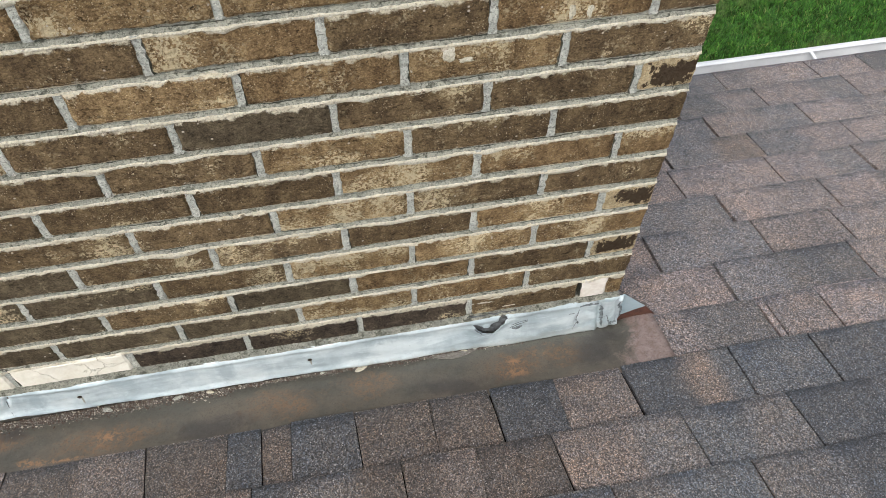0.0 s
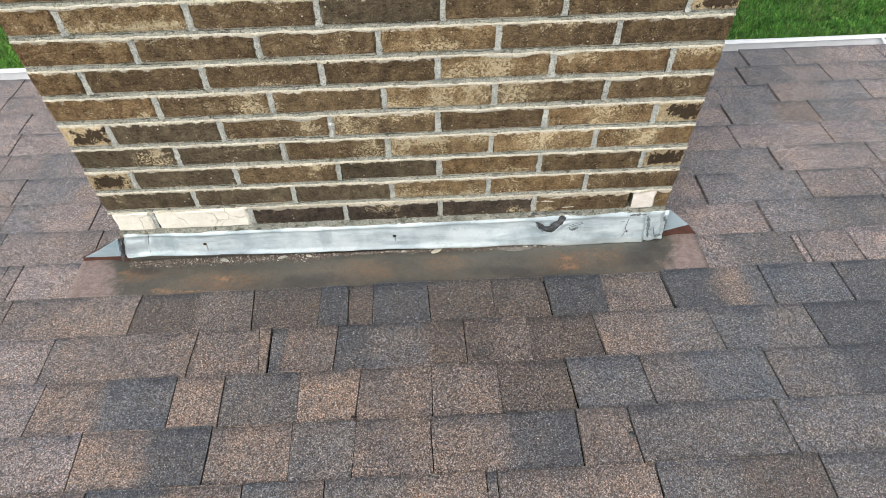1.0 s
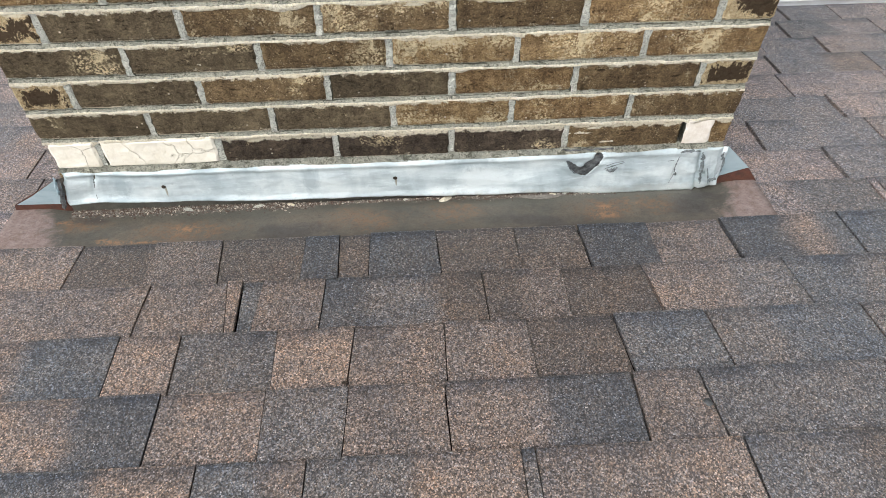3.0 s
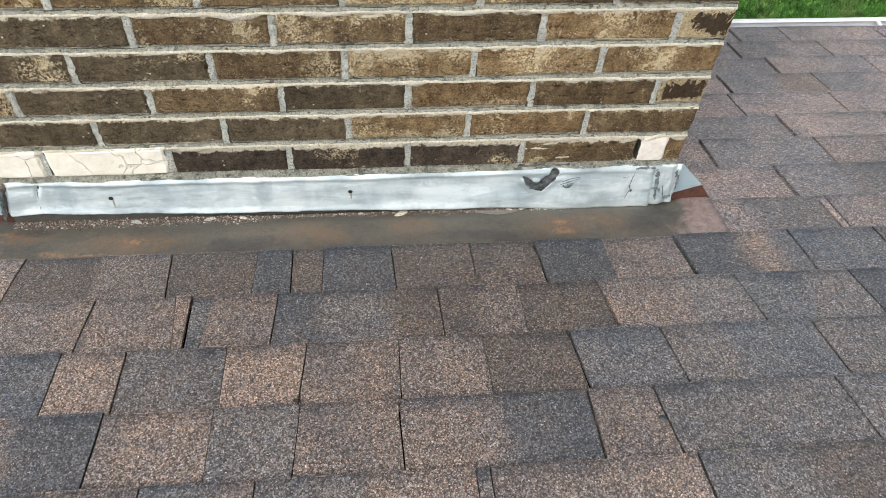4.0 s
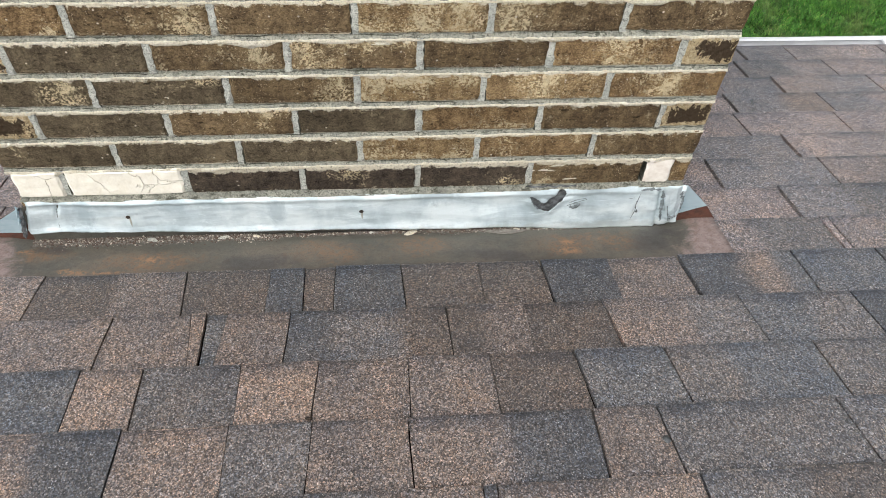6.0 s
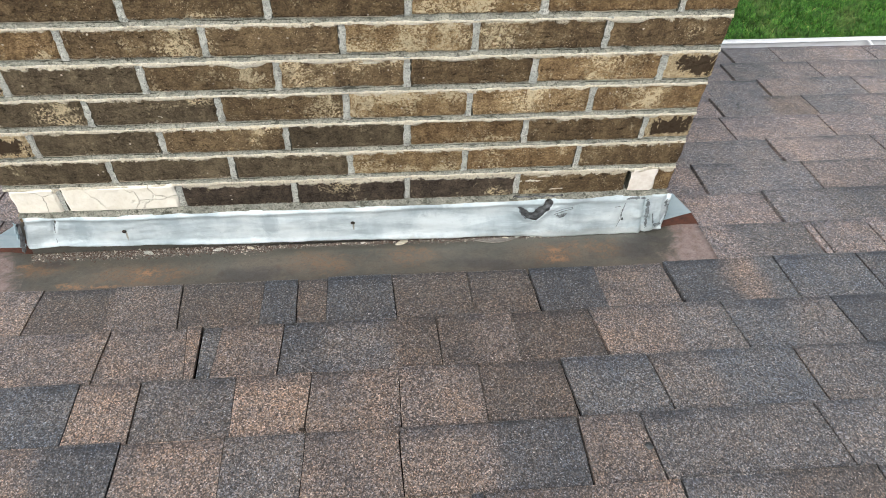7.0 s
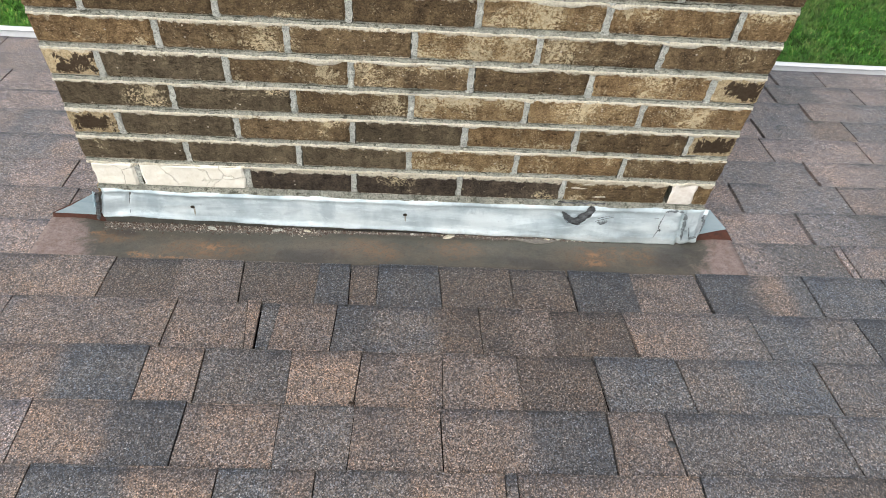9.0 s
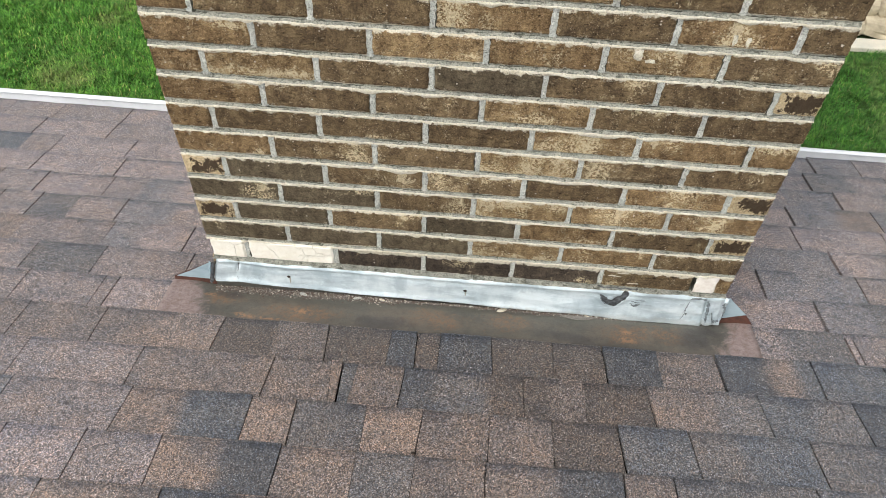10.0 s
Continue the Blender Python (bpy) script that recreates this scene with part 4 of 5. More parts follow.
def counter_flashing_mesh():
    bm = bmesh.new()
    nx, nz = 480, 36
    grid, inside = [], {}
    for j in range(nz + 1):
        row = []
        for i in range(nx + 1):
            s = j / nz
            end = 0.0145 - 0.0175 * s                                                # the end is cut aslant
            x = end + (1.210 - end) * i / nx
            z = strip_edge(x, 0) * (1 - s) + strip_edge(x, 1) * s
            d = tear_distance(x, z)
            if abs(d) < 0.0021:                                                     # draw the torn edge on to the outline
                e = 0.0005
                gx, gz = (tear_distance(x + e, z) - d) / e, (tear_distance(x, z + e) - d) / e
                x, z, d = x - gx * d, z - gz * d, 0.0
            y = -0.0070 - 0.0085 * s
            y -= 0.004 * math.exp(-((s - 0.10) / 0.07) ** 2)                       # rolled upper bead
            y += 0.0034 * noise.noise(Vector((x * 7, s * 1.5, 0))) + 0.0020 * noise.noise(Vector((x * 24, s * 3.5, 7))) + 0.0006 * noise.noise(Vector((x * 90, s * 9, 7)))
            if s > 0.86:
                y -= 0.0025 * (s - 0.86) / 0.14
            if x < end + 0.008:                                                      # folded hem at the end
                y += 0.012 * ((end + 0.008 - x) / 0.008) ** 0.7 - 0.003 * abs(noise.noise(Vector((x * 200, s * 6, 1))))
            crease = x - 0.074 + 0.024 * s
            if abs(crease) < 0.006:
                y += 0.0060 * (1 - abs(crease) / 0.006) * math.exp(-((s - 0.3) / 0.22) ** 2)
            if x > 1.12:                                                             # crumpled lap at the far end
                y -= 0.0030 * min(1.0, (x - 1.12) / 0.04) * abs(noise.noise(Vector((x * 30, s * 3.1, 9)))) * 2
                y += 0.0022 * min(1.0, (x - 1.12) / 0.04) * noise.noise(Vector((x * 70, s * 8, 4)))
                y += 0.006 * max(0.0, 1 - abs(x - 1.162 - 0.010 * s) / 0.006)
                y += 0.004 * max(0.0, 1 - abs(x - 1.118 + 0.003 * math.sin(s * 9)) / 0.004)
            if d < 0.014:
                y -= 0.005 * (1 - max(d, 0) / 0.014) * (1 if z < -0.1 else 0.3)
            dd = math.hypot((x - 0.992) / 0.018, (z + 0.092 - 0.25 * (x - 0.992)) / 0.007)
            if dd < 1:
                y += 0.003 * (1 - dd)
            vert = bm.verts.new((x, y, z))
            inside[vert] = d <= 1e-6
            row.append(vert)
        grid.append(row)
    for a, b in zip(grid, grid[1:]):
        for i in range(nx):
            q = (a[i], b[i], b[i + 1], a[i + 1])
            if not all(inside[p] for p in q):
                bm.faces.new(q)
    bmesh.ops.delete(bm, geom=[p for p in bm.verts if not p.link_faces], context='VERTS')
    return bm


counter_flashing = tagged(new("counter_flashing"), "dented pale galvanised metal strip with a torn hole", "flashing")
ob = part("strip", counter_flashing_mesh(), GALV, counter_flashing, smooth=True)
sol = ob.modifiers.new("thickness", 'SOLIDIFY')
sol.thickness, sol.offset = 0.0008, 0
for x, z in ((0.6033, -0.1125), (0.1855, -0.1110)):
    bm = bmesh.new()
    bmesh.ops.create_uvsphere(bm, u_segments=12, v_segments=6, radius=0.0042, matrix=pose(x, -0.0145, z) @ Matrix.Diagonal((1, 0.5, 0.9, 1)))
    part("nail_head", bm, BLACK_IRON, counter_flashing, "dark rusted nail head", smooth=True)


def patch_mesh():
    """A folded scrap over the strip's end, bent in a few flat facets."""
    bm = bmesh.new()
    r = random.Random(14)
    grid = []
    for j in range(6):
        v = j / 5
        row = []
        for i in range(4):
            u = i / 3
            x = (1.1640 + 0.0215 * v) * (1 - u) + (1.1990 + 0.0085 * v) * u + r.uniform(-0.0018, 0.0018)
            z = -0.0645 - (0.0885 - 0.006 * u) * v + r.uniform(-0.0015, 0.0015)
            row.append(bm.verts.new((x, -0.0205 + r.uniform(-0.0022, 0.0022) + (0.006 if i == 3 else 0), z)))
        grid.append(row)
    for a, b in zip(grid, grid[1:]):
        for i in range(3):
            bm.faces.new((a[i], b[i], b[i + 1], a[i + 1]))
    bmesh.ops.triangulate(bm, faces=bm.faces[:])
    return bm


ob = part("patch", patch_mesh(), GALV, counter_flashing, "crumpled patch of pale metal")
sol = ob.modifiers.new("thickness", 'SOLIDIFY')
sol.thickness = 0.0008


def crumple(x0, x1, z0, z1, y, mat, name, label, seed, depth=0.004, slant=0.0):
    """A ragged upright scrap of metal, or a dark one in place of a shaded gap, folded in small creases."""
    bm = bmesh.new()
    nx, nz = 10, 26
    grid = []
    for j in range(nz + 1):
        s = j / nz
        row = []
        for i in range(nx + 1):
            u = i / nx
            rag = 0.25 * noise.noise(Vector((seed, s * 7, u * 0.5))) * (1 if i in (0, nx) else 0.2)
            x = x0 + (x1 - x0) * (u + rag) + 0.10 * (x1 - x0) * noise.noise(Vector((seed + 5, s * 3, 0)))
            x += slant * s
            z = z0 + (z1 - z0) * s + 0.004 * noise.noise(Vector((u * 3, seed, s))) * (1 if j in (0, nz) else 0)
            row.append(bm.verts.new((x, y + depth * noise.noise(Vector((u * 2.5 + seed, s * 6, 2))) - depth * 0.5 * math.sin(u * math.pi), z)))
        grid.append(row)
    for a, b in zip(grid, grid[1:]):
        for i in range(nx):
            bm.faces.new((a[i], a[i + 1], b[i + 1], b[i]))
    ob = part(name, bm, mat, counter_flashing, label, smooth=True)
    sol = ob.modifiers.new("thickness", 'SOLIDIFY')
    sol.thickness = 0.0008


# dark scrap added where the gap between strip and ear lies in shade
crumple(-0.0110, -0.0020, -0.158, -0.078, -0.0150, TAR_AND_GAP, "torn_hem", "dark frayed scrap in place of the shaded gap at the strip's end", 1, 0.004, 0.015)
crumple(-0.0070, -0.0010, -0.120, -0.074, -0.0165, EAR_METAL, "torn_hem", "bent sliver of pale metal", 2, 0.004, 0.009)


def sealant_lump():
    """Wrinkled old sealant that shows through the tear."""
    bm = bmesh.new()
    rows = []
    for j in range(25):
        z = -0.135 + 0.070 * j / 24
        rows.append([bm.verts.new((0.905 + 0.095 * i / 34, -0.0035 - 0.0030 * (0.5 + noise.noise(Vector((i * 0.23, j * 0.30, 4)))) - 0.0015 * noise.noise(Vector((i * 0.7, j * 0.8, 9))), z)) for i in range(35)])
    for a, b in zip(rows, rows[1:]):
        for i in range(34):
            bm.faces.new((a[i], a[i + 1], b[i + 1], b[i]))
    ob = part("sealant", bm, TAR_AND_GAP, counter_flashing, "wrinkled dark sealant behind the torn metal", smooth=True)
    sol = ob.modifiers.new("thickness", 'SOLIDIFY')
    sol.thickness = 0.0006


sealant_lump()


def crease(points, width, y, seed, mat=CREASE_GREY, name="crease_ribbon", label="dark ragged ribbon painted along a crease in the metal"):
    """A thin ragged ribbon along a bent line on the strip's face; its dark colour stands in for a crease's shade."""
    bm = bmesh.new()
    steps = [(Vector(a).lerp(Vector(b), i / 8)) for a, b in zip(points, points[1:]) for i in range(8)] + [Vector(points[-1])]
    rows = []
    for i, p in enumerate(steps):
        a, b = steps[max(0, i - 1)], steps[min(len(steps) - 1, i + 1)]
        side = Vector((-(b - a).y, (b - a).x)).normalized()
        w = width * (0.55 + 0.8 * noise.noise(Vector((i * 0.45, seed, 0)))) * (0.35 + 0.65 * math.sin(math.pi * (i + 0.5) / len(steps)))
        w = max(w * 1.35, width * 0.15)
        q = p + side * width * 0.5 * noise.noise(Vector((i * 0.6, seed, 5)))
        rows.append([bm.verts.new((q.x + side.x * w * d, y - 0.0008 * (1 - abs(d)), q.y + side.y * w * d)) for d in (-1, 0, 1)])
    for a, b in zip(rows, rows[1:]):
        for k in range(2):
            bm.faces.new((a[k], a[k + 1], b[k + 1], b[k]))
    bmesh.ops.recalc_face_normals(bm, faces=bm.faces[:])
    ob = part(name, bm, mat, counter_flashing, label)
    sol = ob.modifiers.new("thickness", 'SOLIDIFY')
    sol.thickness = 0.0006


crease(((1.158, -0.066), (1.1622, -0.0763), (1.1659, -0.0998), (1.1690, -0.1238), (1.1740, -0.1520)), 0.0044, -0.0240, 3)
crease(((1.1198, -0.0690), (1.1346, -0.0660), (1.1573, -0.0680)), 0.0042, -0.0190, 7)
crease(((1.178, -0.1082), (1.1838, -0.1277), (1.1900, -0.1530)), 0.0012, -0.0245, 5)
crease(((1.1977, -0.0680), (1.1972, -0.0778), (1.2043, -0.0936), (1.2056, -0.1254)), 0.0034, -0.0235, 4)
crease(((1.1191, -0.0740), (1.1176, -0.0930), (1.1167, -0.1056), (1.1188, -0.1216), (1.1148, -0.1476)), 0.0014, -0.0225, 8)
crease(((1.1215, -0.1200), (1.1233, -0.1290)), 0.0026, -0.0215, 9)
crease(((1.1010, -0.0900), (1.1120, -0.0880)), 0.0009, -0.0200, 10)
crease(((0.9857, -0.1060), (1.0001, -0.0990), (1.0211, -0.0900)), 0.0014, -0.0190, 11)
crease(((0.9894, -0.0985), (1.0056, -0.0905), (1.0200, -0.0880)), 0.0010, -0.0180, 12)
crease(((0.9905, -0.1080), (0.9990, -0.1120), (1.0060, -0.1070), (1.0100, -0.1020)), 0.0052, -0.0195, 16, label="grey gash in the pale metal")
crease(((0.9165, -0.0890), (0.9230, -0.1020), (0.9330, -0.1160)), 0.0018, -0.0185, 17)
crease(((1.1890, -0.1450), (1.2020, -0.1400)), 0.0060, -0.0240, 13)
crease(((0.0720, -0.0760), (0.0695, -0.0880), (0.0660, -0.1030)), 0.0013, -0.0170, 14)
crease(((0.0640, -0.1180), (0.0625, -0.1300)), 0.0005, -0.0190, 15)


def bead():
    """Ragged mortar pointing over the strip's upper edge."""
    bm = bmesh.new()
    r = random.Random(3)
    rows = []
    n = 260
    for i in range(n + 1):
        x = 0.012 + 1.190 * i / n
        top = strip_edge(x, 0)
        low = 0.0015 + 0.0035 * noise.noise(Vector((x * 22, 3, 3))) + r.uniform(-0.0006, 0.0006)
        out = 0.010 + 0.003 * noise.noise(Vector((x * 15, 1, 8)))
        prof = ((0.006, -0.0665), (0.001, -0.0680 + r.uniform(-0.0008, 0.0008)), (-out * 0.7, top + 0.0015 + r.uniform(-0.0008, 0.0008)), (-out, top - low * 0.4), (-out + 0.001, top - low), (0.0, top - low - 0.002))
        rows.append([bm.verts.new((x, y + r.uniform(-0.0004, 0.0004), z)) for y, z in prof])
    for a, b in zip(rows, rows[1:]):
        for k in range(5):
            bm.faces.new((a[k], b[k], b[k + 1], a[k + 1]))
    bmesh.ops.recalc_face_normals(bm, faces=bm.faces[:])
    return bm


part("foot_pointing", bead(), OLD_POINTING, chimney, "ragged grey mortar over the metal strip")

# ---- grit washed against the strip ----


def grit_mesh(n, seed, density):
    r = random.Random(seed)
    vs, fs = [], []
    while n:
        x = r.uniform(0.0, 1.12)
        v = (0.010 if x < 0.42 else 0.014) + abs(r.gauss(0, 0.0115 if x < 0.42 else 0.0085)) * density(x)
        if r.random() > density(x):
            continue
        s = r.choice((0.0007, 0.0009, 0.0011, 0.0014, 0.0020)) * r.uniform(0.7, 1.3)
        c = on_roof(x, v, flange_height(x, v) + s * 0.4 + r.uniform(0, 0.0035) * max(0, 1 - (v - 0.010) / 0.014))
        k = len(vs)
        for d in ((1, 0, 0), (-1, 0, 0), (0, 1, 0), (0, -1, 0), (0, 0, 1), (0, 0, -1)):
            vs.append(tuple(c + Vector(d) * s * r.uniform(0.6, 1.2) + Vector([r.uniform(-0.3, 0.3) * s for _ in range(3)])))
        fs += [(k + a, k + b, k + e) for a, b, e in ((0, 2, 4), (2, 1, 4), (1, 3, 4), (3, 0, 4), (2, 0, 5), (1, 2, 5), (3, 1, 5), (0, 3, 5))]
        n -= 1
    return vs, fs


def heap(x):
    return 1.0 if x < 0.45 else 0.55 if x < 0.75 else 0.75 if x < 1.02 else 0.15


for i, (t, n) in enumerate((("a", 5200), ("b", 6200), ("c", 1700))):
    v, f = grit_mesh(n, 30 + i, heap)
    tagged(new("grit", mesh_of("grit", v, f, [GRIT[t]])), "loose shingle granules and mortar grit along the metal strip", "grit", kind="stuff")


def chip(x, v, sx, sy, sz, turn, mat, name, label, seed):
    r = random.Random(seed)
    bm = bmesh.new()
    bmesh.ops.create_icosphere(bm, subdivisions=2, radius=0.5)
    for p in bm.verts:
        k = 1 + 0.35 * noise.noise(p.co * 4 + Vector((seed, 0, 0)))
        p.co = Vector((p.co.x * sx * k, p.co.y * sy * k, p.co.z * sz))
    me = bpy.data.meshes.new(name)
    bm.to_mesh(me)
    bm.free()
    me.materials.append(mat)
    ob = new(name, me)
    h = flange_height(x, v) if v < 0.13 else 0.009
    ob.matrix_world = Matrix.Translation(on_roof(x, v, h + sz * 0.35)) @ pose(0, 0, 0, math.degrees(math.atan(SLOPE)), 0, turn)
    tagged(ob, label, name.replace("_", " "))


for i, (x, v, sx, sy) in enumerate(((0.695, 0.022, 0.030, 0.014), (0.215, 0.021, 0.020, 0.010), (0.345, 0.020, 0.022, 0.008), (0.405, 0.019, 0.016, 0.008), (0.925, 0.017, 0.020, 0.008),
                                    (0.955, 0.019, 0.014, 0.008), (0.90, 0.022, 0.016, 0.006), (1.03, 0.015, 0.012, 0.006), (0.62, 0.018, 0.010, 0.006))):
    chip(x, v, sx, sy, 0.006, rng.uniform(-30, 30), MORTAR if i % 3 else SMEAR, "mortar_chip", "small pale mortar chip lying on the rusted flashing", i)
chip(0.528, V0 + 4 * EXPO - 0.006, 0.011, 0.005, 0.004, 0, BLACK_IRON, "seed_husk", "small dark brown husk lying on a shingle", 40)
# black blob added in place of a dark notch in the seam
chip(1.011, V0 + 4.52 * EXPO, 0.010, 0.015, 0.005, 20, TAR_AND_GAP, "tar_blob", "small black blob on a shingle edge", 43)
chip(0.478, V0 + 3.22 * EXPO, 0.009, 0.008, 0.0025, 10, LIMESTONE, "lichen_spot", "small pale yellowish lichen spot on a tan shingle", 45)
chip(0.800, V0 + 5.2 * EXPO, 0.008, 0.008, 0.0025, 10, LIMESTONE, "lichen_spot", "small pale yellowish lichen spot on a brown shingle", 47)
bm = bmesh.new()
rows = []
for i in range(15):
    x = 0.835 + 0.085 * i / 14
    mid = 0.024 + 0.007 * math.sin(i / 14 * math.pi)
    rows.append([bm.verts.new(on_roof(x, mid + d * (0.008 * math.sin((i + 1) / 16 * math.pi)), flange_height(x, mid) + 0.0015 + 0.001 * abs(d))) for d in (-1, 0, 1)])
for a, b in zip(rows, rows[1:]):
    for k in range(2):
        bm.faces.new((a[k], b[k], b[k + 1], a[k + 1]))
bmesh.ops.recalc_face_normals(bm, faces=bm.faces[:])
bmesh.ops.solidify(bm, geom=bm.faces[:], thickness=0.0012)
me = bpy.data.meshes.new("sealant_flake")
bm.to_mesh(me)
bm.free()
me.materials.append(GRIT["a"])
tagged(new("sealant_flake", me), "curled grey flake of old sealant on the rusted flashing", "sealant")

# ---- shingles ----
# per course, up the slope: seams along the eave with the tone of the piece that follows. ~ marks a closed seam, ! a parted one, ^ a tone
# that fades over within one piece, a/b a seam that runs from a at the butt edge to b at the next course
COURSES = {
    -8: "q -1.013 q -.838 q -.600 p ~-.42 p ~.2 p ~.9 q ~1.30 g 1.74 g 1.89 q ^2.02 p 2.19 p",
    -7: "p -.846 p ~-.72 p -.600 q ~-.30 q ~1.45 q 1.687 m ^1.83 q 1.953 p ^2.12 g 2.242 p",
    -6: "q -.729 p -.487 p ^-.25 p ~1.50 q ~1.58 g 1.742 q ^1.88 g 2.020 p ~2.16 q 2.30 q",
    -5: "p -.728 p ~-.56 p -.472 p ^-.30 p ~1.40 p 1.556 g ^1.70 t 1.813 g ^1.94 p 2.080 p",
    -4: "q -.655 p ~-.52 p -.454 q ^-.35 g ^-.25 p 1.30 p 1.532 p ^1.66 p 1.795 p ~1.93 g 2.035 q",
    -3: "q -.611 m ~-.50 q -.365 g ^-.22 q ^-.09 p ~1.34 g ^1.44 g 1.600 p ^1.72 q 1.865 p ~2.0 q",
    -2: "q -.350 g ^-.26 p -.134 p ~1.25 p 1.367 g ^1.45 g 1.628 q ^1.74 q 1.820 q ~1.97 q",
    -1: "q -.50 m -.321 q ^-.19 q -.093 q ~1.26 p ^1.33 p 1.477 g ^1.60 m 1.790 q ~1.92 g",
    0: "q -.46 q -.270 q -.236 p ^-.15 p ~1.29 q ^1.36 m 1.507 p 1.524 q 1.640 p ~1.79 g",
    1: "b -.394 b -.213 b ^-.09 t .061/.056 k ~.185 b .300/.310 k ~.444 d .503 k ~.556 d .670/.676 k ~.808 k .921/.926 d ~1.045 b 1.175/1.181 d ^1.285 t ^1.345 s 1.390 s 1.553 d",
    2: "q -.331 q ^-.22 q -.080 b ^.055 b .205/.200 b ~.327/.342 t !.353/.357 s ~.386/.378 b .487/.480 d ^.555 m ^.66 k .739/.742 k ^.80 b ~.87 k 1.003/1.012 b ^1.14 m 1.237/1.246 s ^1.34 m 1.437/1.446 d ^1.60 m",
    3: "g -.305 q ^-.17 q -.056/-.062 t ^.06 s .190 t .280/.284 m ~.422 t .538/.528 b .671/.668 b ~.795 k .927/.934 s 1.067/1.075 m ^1.17 s 1.308/1.315 m ^1.45 d 1.57 b",
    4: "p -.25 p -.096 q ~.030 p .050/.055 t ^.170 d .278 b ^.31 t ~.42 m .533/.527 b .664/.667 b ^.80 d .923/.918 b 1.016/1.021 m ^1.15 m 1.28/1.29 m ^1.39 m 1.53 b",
    5: "q -.122 t .094 s ^.228 t .350 s ^.43 b .486 m ^.62 t .752 m .770 b ^.90 t 1.035 m ^1.17 k 1.31 m",
    6: "q -.05 t .12 m ^.25 b .41 s ^.52 t .61 b .79 m ^.90 k 1.06 b 1.21 s ^1.33 m",
}
WEIGHTS = "bbbbtttmmmmssd"
srng = random.Random(77)


def course_segments(k):
    """(seam before, seam after, tone stops) along one course, from verge to verge; a seam is (x at the butt, x at the lap, gap)."""
    words = COURSES.get(k, "").split()
    if not words:
        words = ["b", "%.3f" % (0.5 + srng.uniform(-0.1, 0.1)), "m"]
    cuts, stops = [], [[(None, words[0])]]
    for seam, tone in zip(words[1::2], words[2::2]):
        ends = [float(w) for w in seam.lstrip("~^!").split("/")]
        if seam[0] == "^":
            stops[-1].append((ends[0], tone))
            continue
        slant = srng.uniform(-0.0025, 0.0025)
        cuts.append((ends[0], ends[-1] if len(ends) > 1 else ends[0] + slant, {"~": 0.0014, "!": 0.0046}.get(seam[0], 0.0021 if ends[0] < 0.9 else 0.0044 if k <= 1 else 0.0034)))
        stops.append([(None, tone)])
    x, pre, pre_t = cuts[0][0], [], []
    while x > X0 + 0.2:
        x -= srng.uniform(0.09, 0.24)
        pre.insert(0, (x, x, srng.choice((0.0009, 0.003, 0.003))))
        pre_t.insert(0, [(None, srng.choice(WEIGHTS))])
    x, post, post_t = cuts[-1][0], [], []
    while x < X1 - 0.2:
        x += srng.uniform(0.09, 0.24)
        post.append((x, x, srng.choice((0.0009, 0.003, 0.003))))
        post_t.append([(None, srng.choice(WEIGHTS))])
    cuts, stops = [(X0, X0, 0)] + pre + cuts + post + [(X1, X1, 0)], pre_t + stops + post_t
    return [(a, b, t) for a, b, t in zip(cuts, cuts[1:], stops)]


def tone_at(x, v, stops):
    """The tone of a piece at x; a stop fades in over about two centimetres, along a wandering line."""
    c = Vector(TONE[stops[0][1]])
    for at, tone in stops[1:]:
        f = (x + 0.012 * noise.noise(Vector((v * 30, at * 9, 1))) - at) / 0.026 + 0.5
        c = c.lerp(Vector(TONE[tone]), min(1.0, max(0.0, f)))
    return c


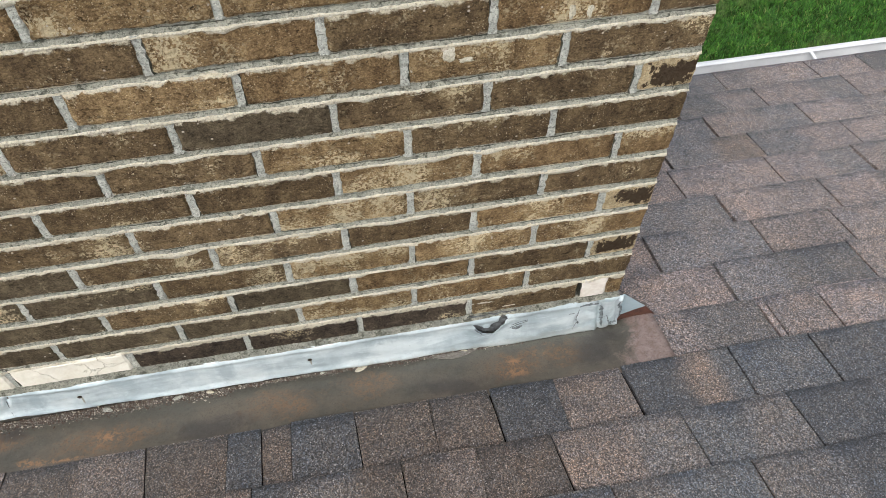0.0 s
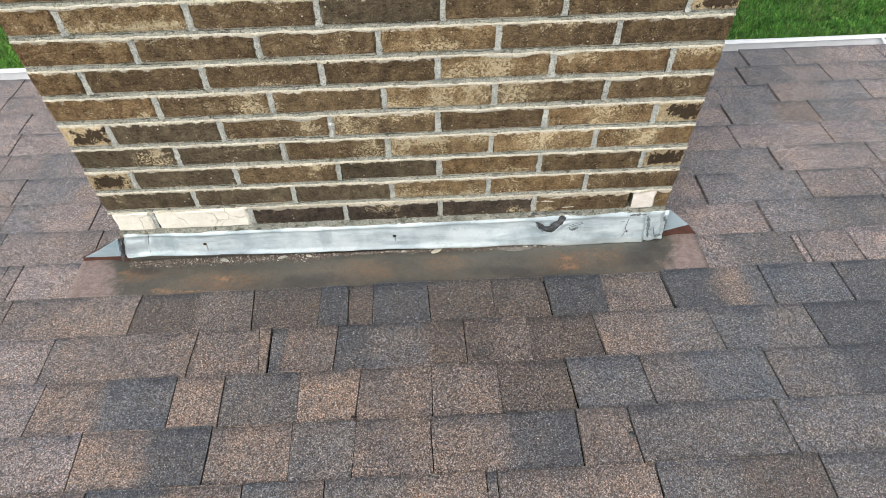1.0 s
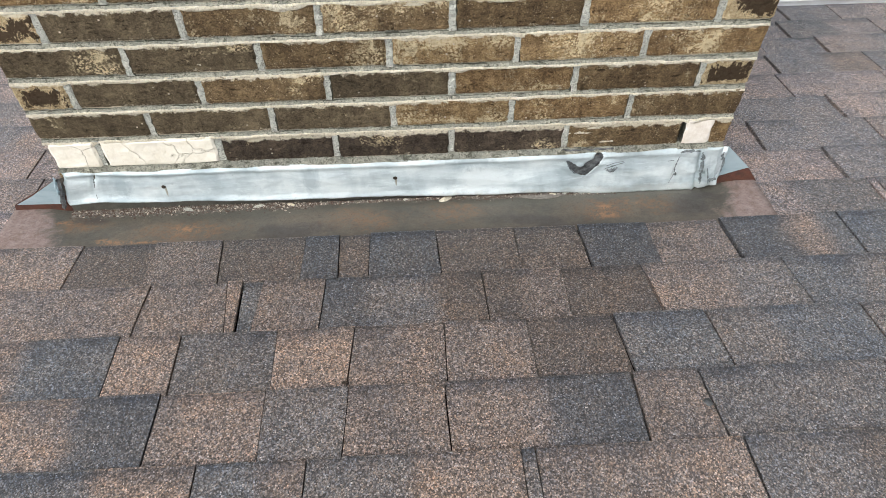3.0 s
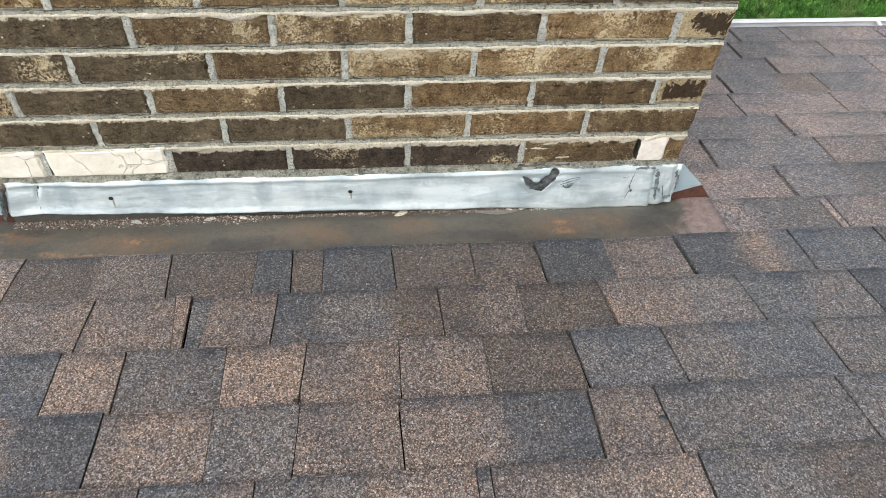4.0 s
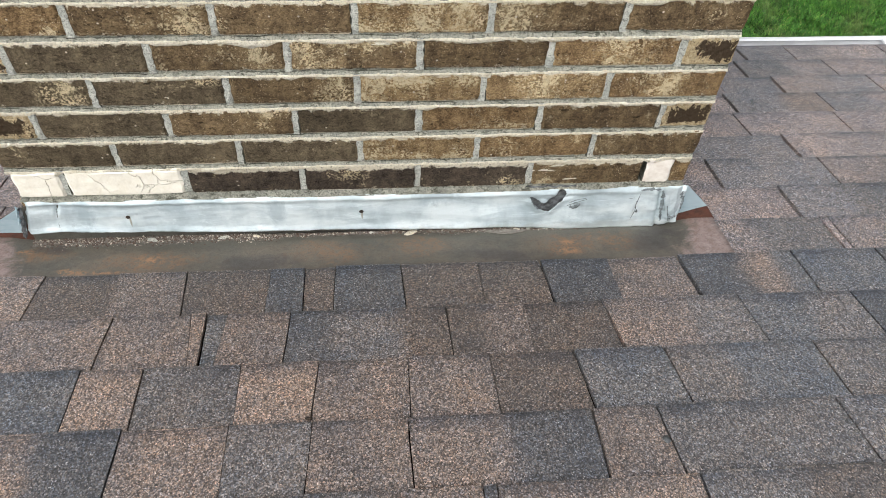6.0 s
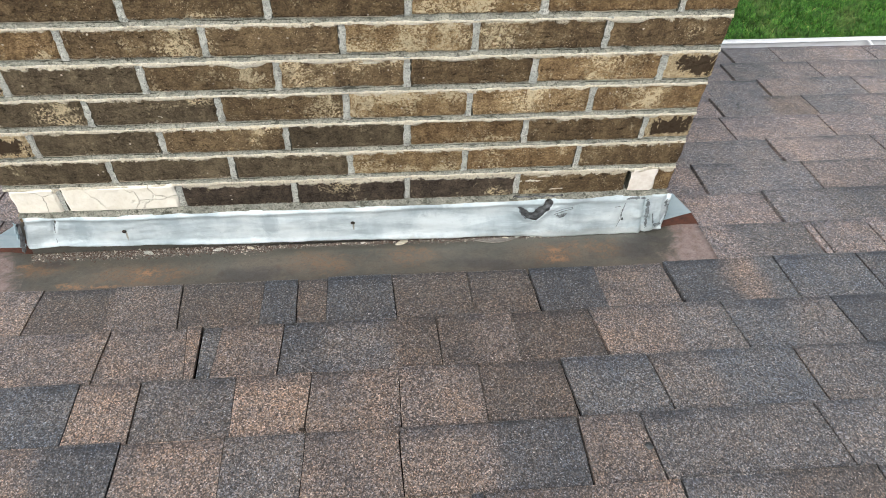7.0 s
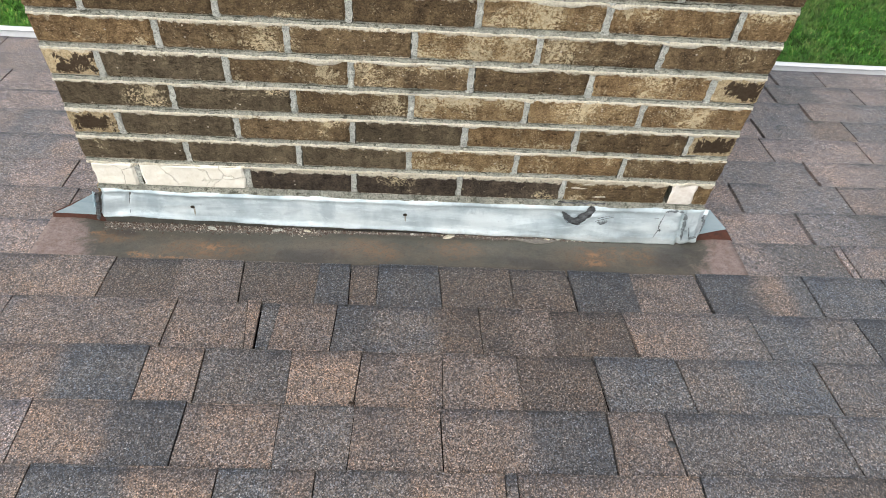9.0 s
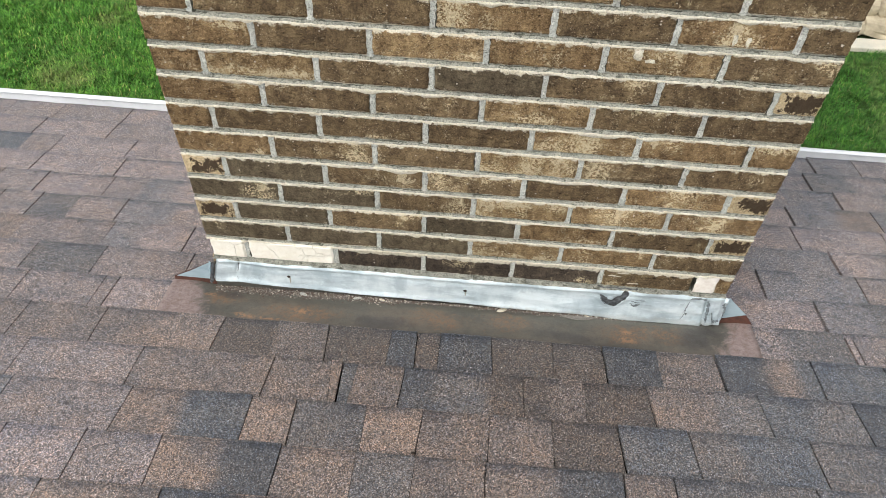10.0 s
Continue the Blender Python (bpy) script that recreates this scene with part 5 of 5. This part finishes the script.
def shingle_verts(left, right, stops, k, lift, r, fine=True, lo=None, hi=None):
    """One piece between two seams; the seams are cut by hand, so they waver a little."""
    va, vb = V0 + k * EXPO, V0 + (k + 1) * EXPO + 0.022
    va += r.uniform(-0.0022, 0.0022)
    step = 0.016 if fine else 0.09
    n = max(1, round((right[0] - left[0]) / step))
    out, tones = [], []
    tilt = r.uniform(-0.0012, 0.0012)
    levels = [(va, 0.0092), (va + 0.004, 0.0100), (va + 0.025, 0.0092), (va + 0.045, 0.0084), (va + 0.068, 0.0075), (va + 0.09, 0.0066), (va + 0.112, 0.0056), (vb, 0.0042)]
    if not fine:
        levels = [levels[0], levels[1], levels[3], levels[5], levels[7]]
    waves = [noise.noise(Vector((left[0] * 7 + k, 3, 5))), noise.noise(Vector((right[0] * 7 + k, 3, 5)))]
    for j, (v, hgt) in enumerate(levels):
        s = (v - va) / (vb - va)
        xs0 = left[0] + (left[1] - left[0]) * s + left[2] / 2 + 0.0022 * waves[0] * math.sin(s * 3.1) + 0.0007 * noise.noise(Vector((left[0] * 50, v * 90, 1)))
        xs1 = right[0] + (right[1] - right[0]) * s - right[2] / 2 + 0.0022 * waves[1] * math.sin(s * 3.1) + 0.0007 * noise.noise(Vector((right[0] * 50, v * 90, 1)))
        if lo is not None:
            xs0 = max(xs0, lo)
        if hi is not None:
            xs1 = min(xs1, hi)
        for i in range(n + 1):
            x = xs0 + (xs1 - xs0) * i / n
            butt = (0.0014 * noise.noise(Vector((x * 45, k * 7, 2))) + tilt * (i / n - 0.5) * 2) if j < 2 else 0
            out.append(on_roof(x, v + butt, hgt + lift + 0.0009 * noise.noise(Vector((x * 14, v * 18, 6)))))
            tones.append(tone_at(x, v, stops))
    m, top = n + 1, len(levels) - 1
    faces = []
    for j in range(top):
        for i in range(n):
            faces.append((j * m + i, (j + 1) * m + i, (j + 1) * m + i + 1, j * m + i + 1))
    b = len(out)
    ends = (out[0].x, out[n].x, out[-1].x, out[top * m].x)
    out += [on_roof(ends[0], va, 0.0035), on_roof(ends[1], va, 0.0035), on_roof(ends[2], vb, -0.001), on_roof(ends[3], vb, -0.001)]
    tones += [tones[0], tones[n], tones[-1], tones[top * m]]
    faces += [tuple(range(m)) + (b + 1, b), (0, b, b + 3) + tuple(j * m for j in range(top, 0, -1)), tuple(j * m + m - 1 for j in range(top + 1)) + (b + 2, b + 1)]
    return [tuple(p) for p in out], faces, [(*c, 1.0) for c in tones]


def shingle_mesh(name, verts, faces, tones):
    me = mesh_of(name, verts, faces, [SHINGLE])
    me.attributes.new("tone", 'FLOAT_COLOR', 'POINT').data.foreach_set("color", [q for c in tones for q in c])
    return me


field = ([], [], [])


def add_to_field(v, f, tones):
    q = len(field[0])
    field[0].extend(v)
    field[1].extend(tuple(q + i for i in g) for g in f)
    field[2].extend(tones)


r = random.Random(9)
for k in range(-8, 26):
    for left, right, stops in course_segments(k):
        x0, x1 = left[0], right[0]
        raised = left[2] > 0.0019 if (x0 + x1) / 2 > 0.62 else right[2] > 0.0019   # overlay tabs stand proud; side and height set so seams look dark from the camera
        lift = (0.0050 if k <= 1 and x0 > 1.15 else 0.0028 if x0 > 0.9 else 0.0019) if raised else 0.0
        if k == 0:
            lift *= 0.3
        v_mid = V0 + (k + 0.5) * EXPO
        spans = [(None, None)]
        if -0.80 < v_mid < 0.13:                       # cut round the chimney
            lo, hi = (-0.004, WIDTH + 0.004) if v_mid < 0 else (-0.06, WIDTH + 0.05)
            spans = ([(None, lo if x1 > lo else None)] if x0 < lo - 0.004 else []) + ([(hi if x0 < hi else None, None)] if x1 > hi + 0.004 else [])
        near = k <= 6 and x1 > -1.1 and x0 < 2.3
        for lo, hi in spans:
            a = left if lo is None else (lo, lo, 0)
            b = right if hi is None else (hi, hi, 0)
            v, f, tones = shingle_verts(a, b, stops, k, lift, r, near, lo, hi)
            if near:
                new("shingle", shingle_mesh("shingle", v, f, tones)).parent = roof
            else:
                add_to_field(v, f, tones)
for k in range(-8, 26):                                # the far slope, plain courses
    x = X0
    while x < X1 - 0.05:
        x1 = min(X1, x + r.uniform(0.2, 0.4))
        v, f, tones = shingle_verts((x, x, 0.001), (x1, x1, 0.001), [(None, r.choice(WEIGHTS))], k, r.choice((0.0, 0.0026)), r, False)
        add_to_field([(p[0], 2 * ridge.y - p[1], p[2]) for p in v], [g[::-1] for g in f], tones)
        x = x1
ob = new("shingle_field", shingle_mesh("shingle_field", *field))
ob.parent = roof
tagged(ob, kind="stuff")
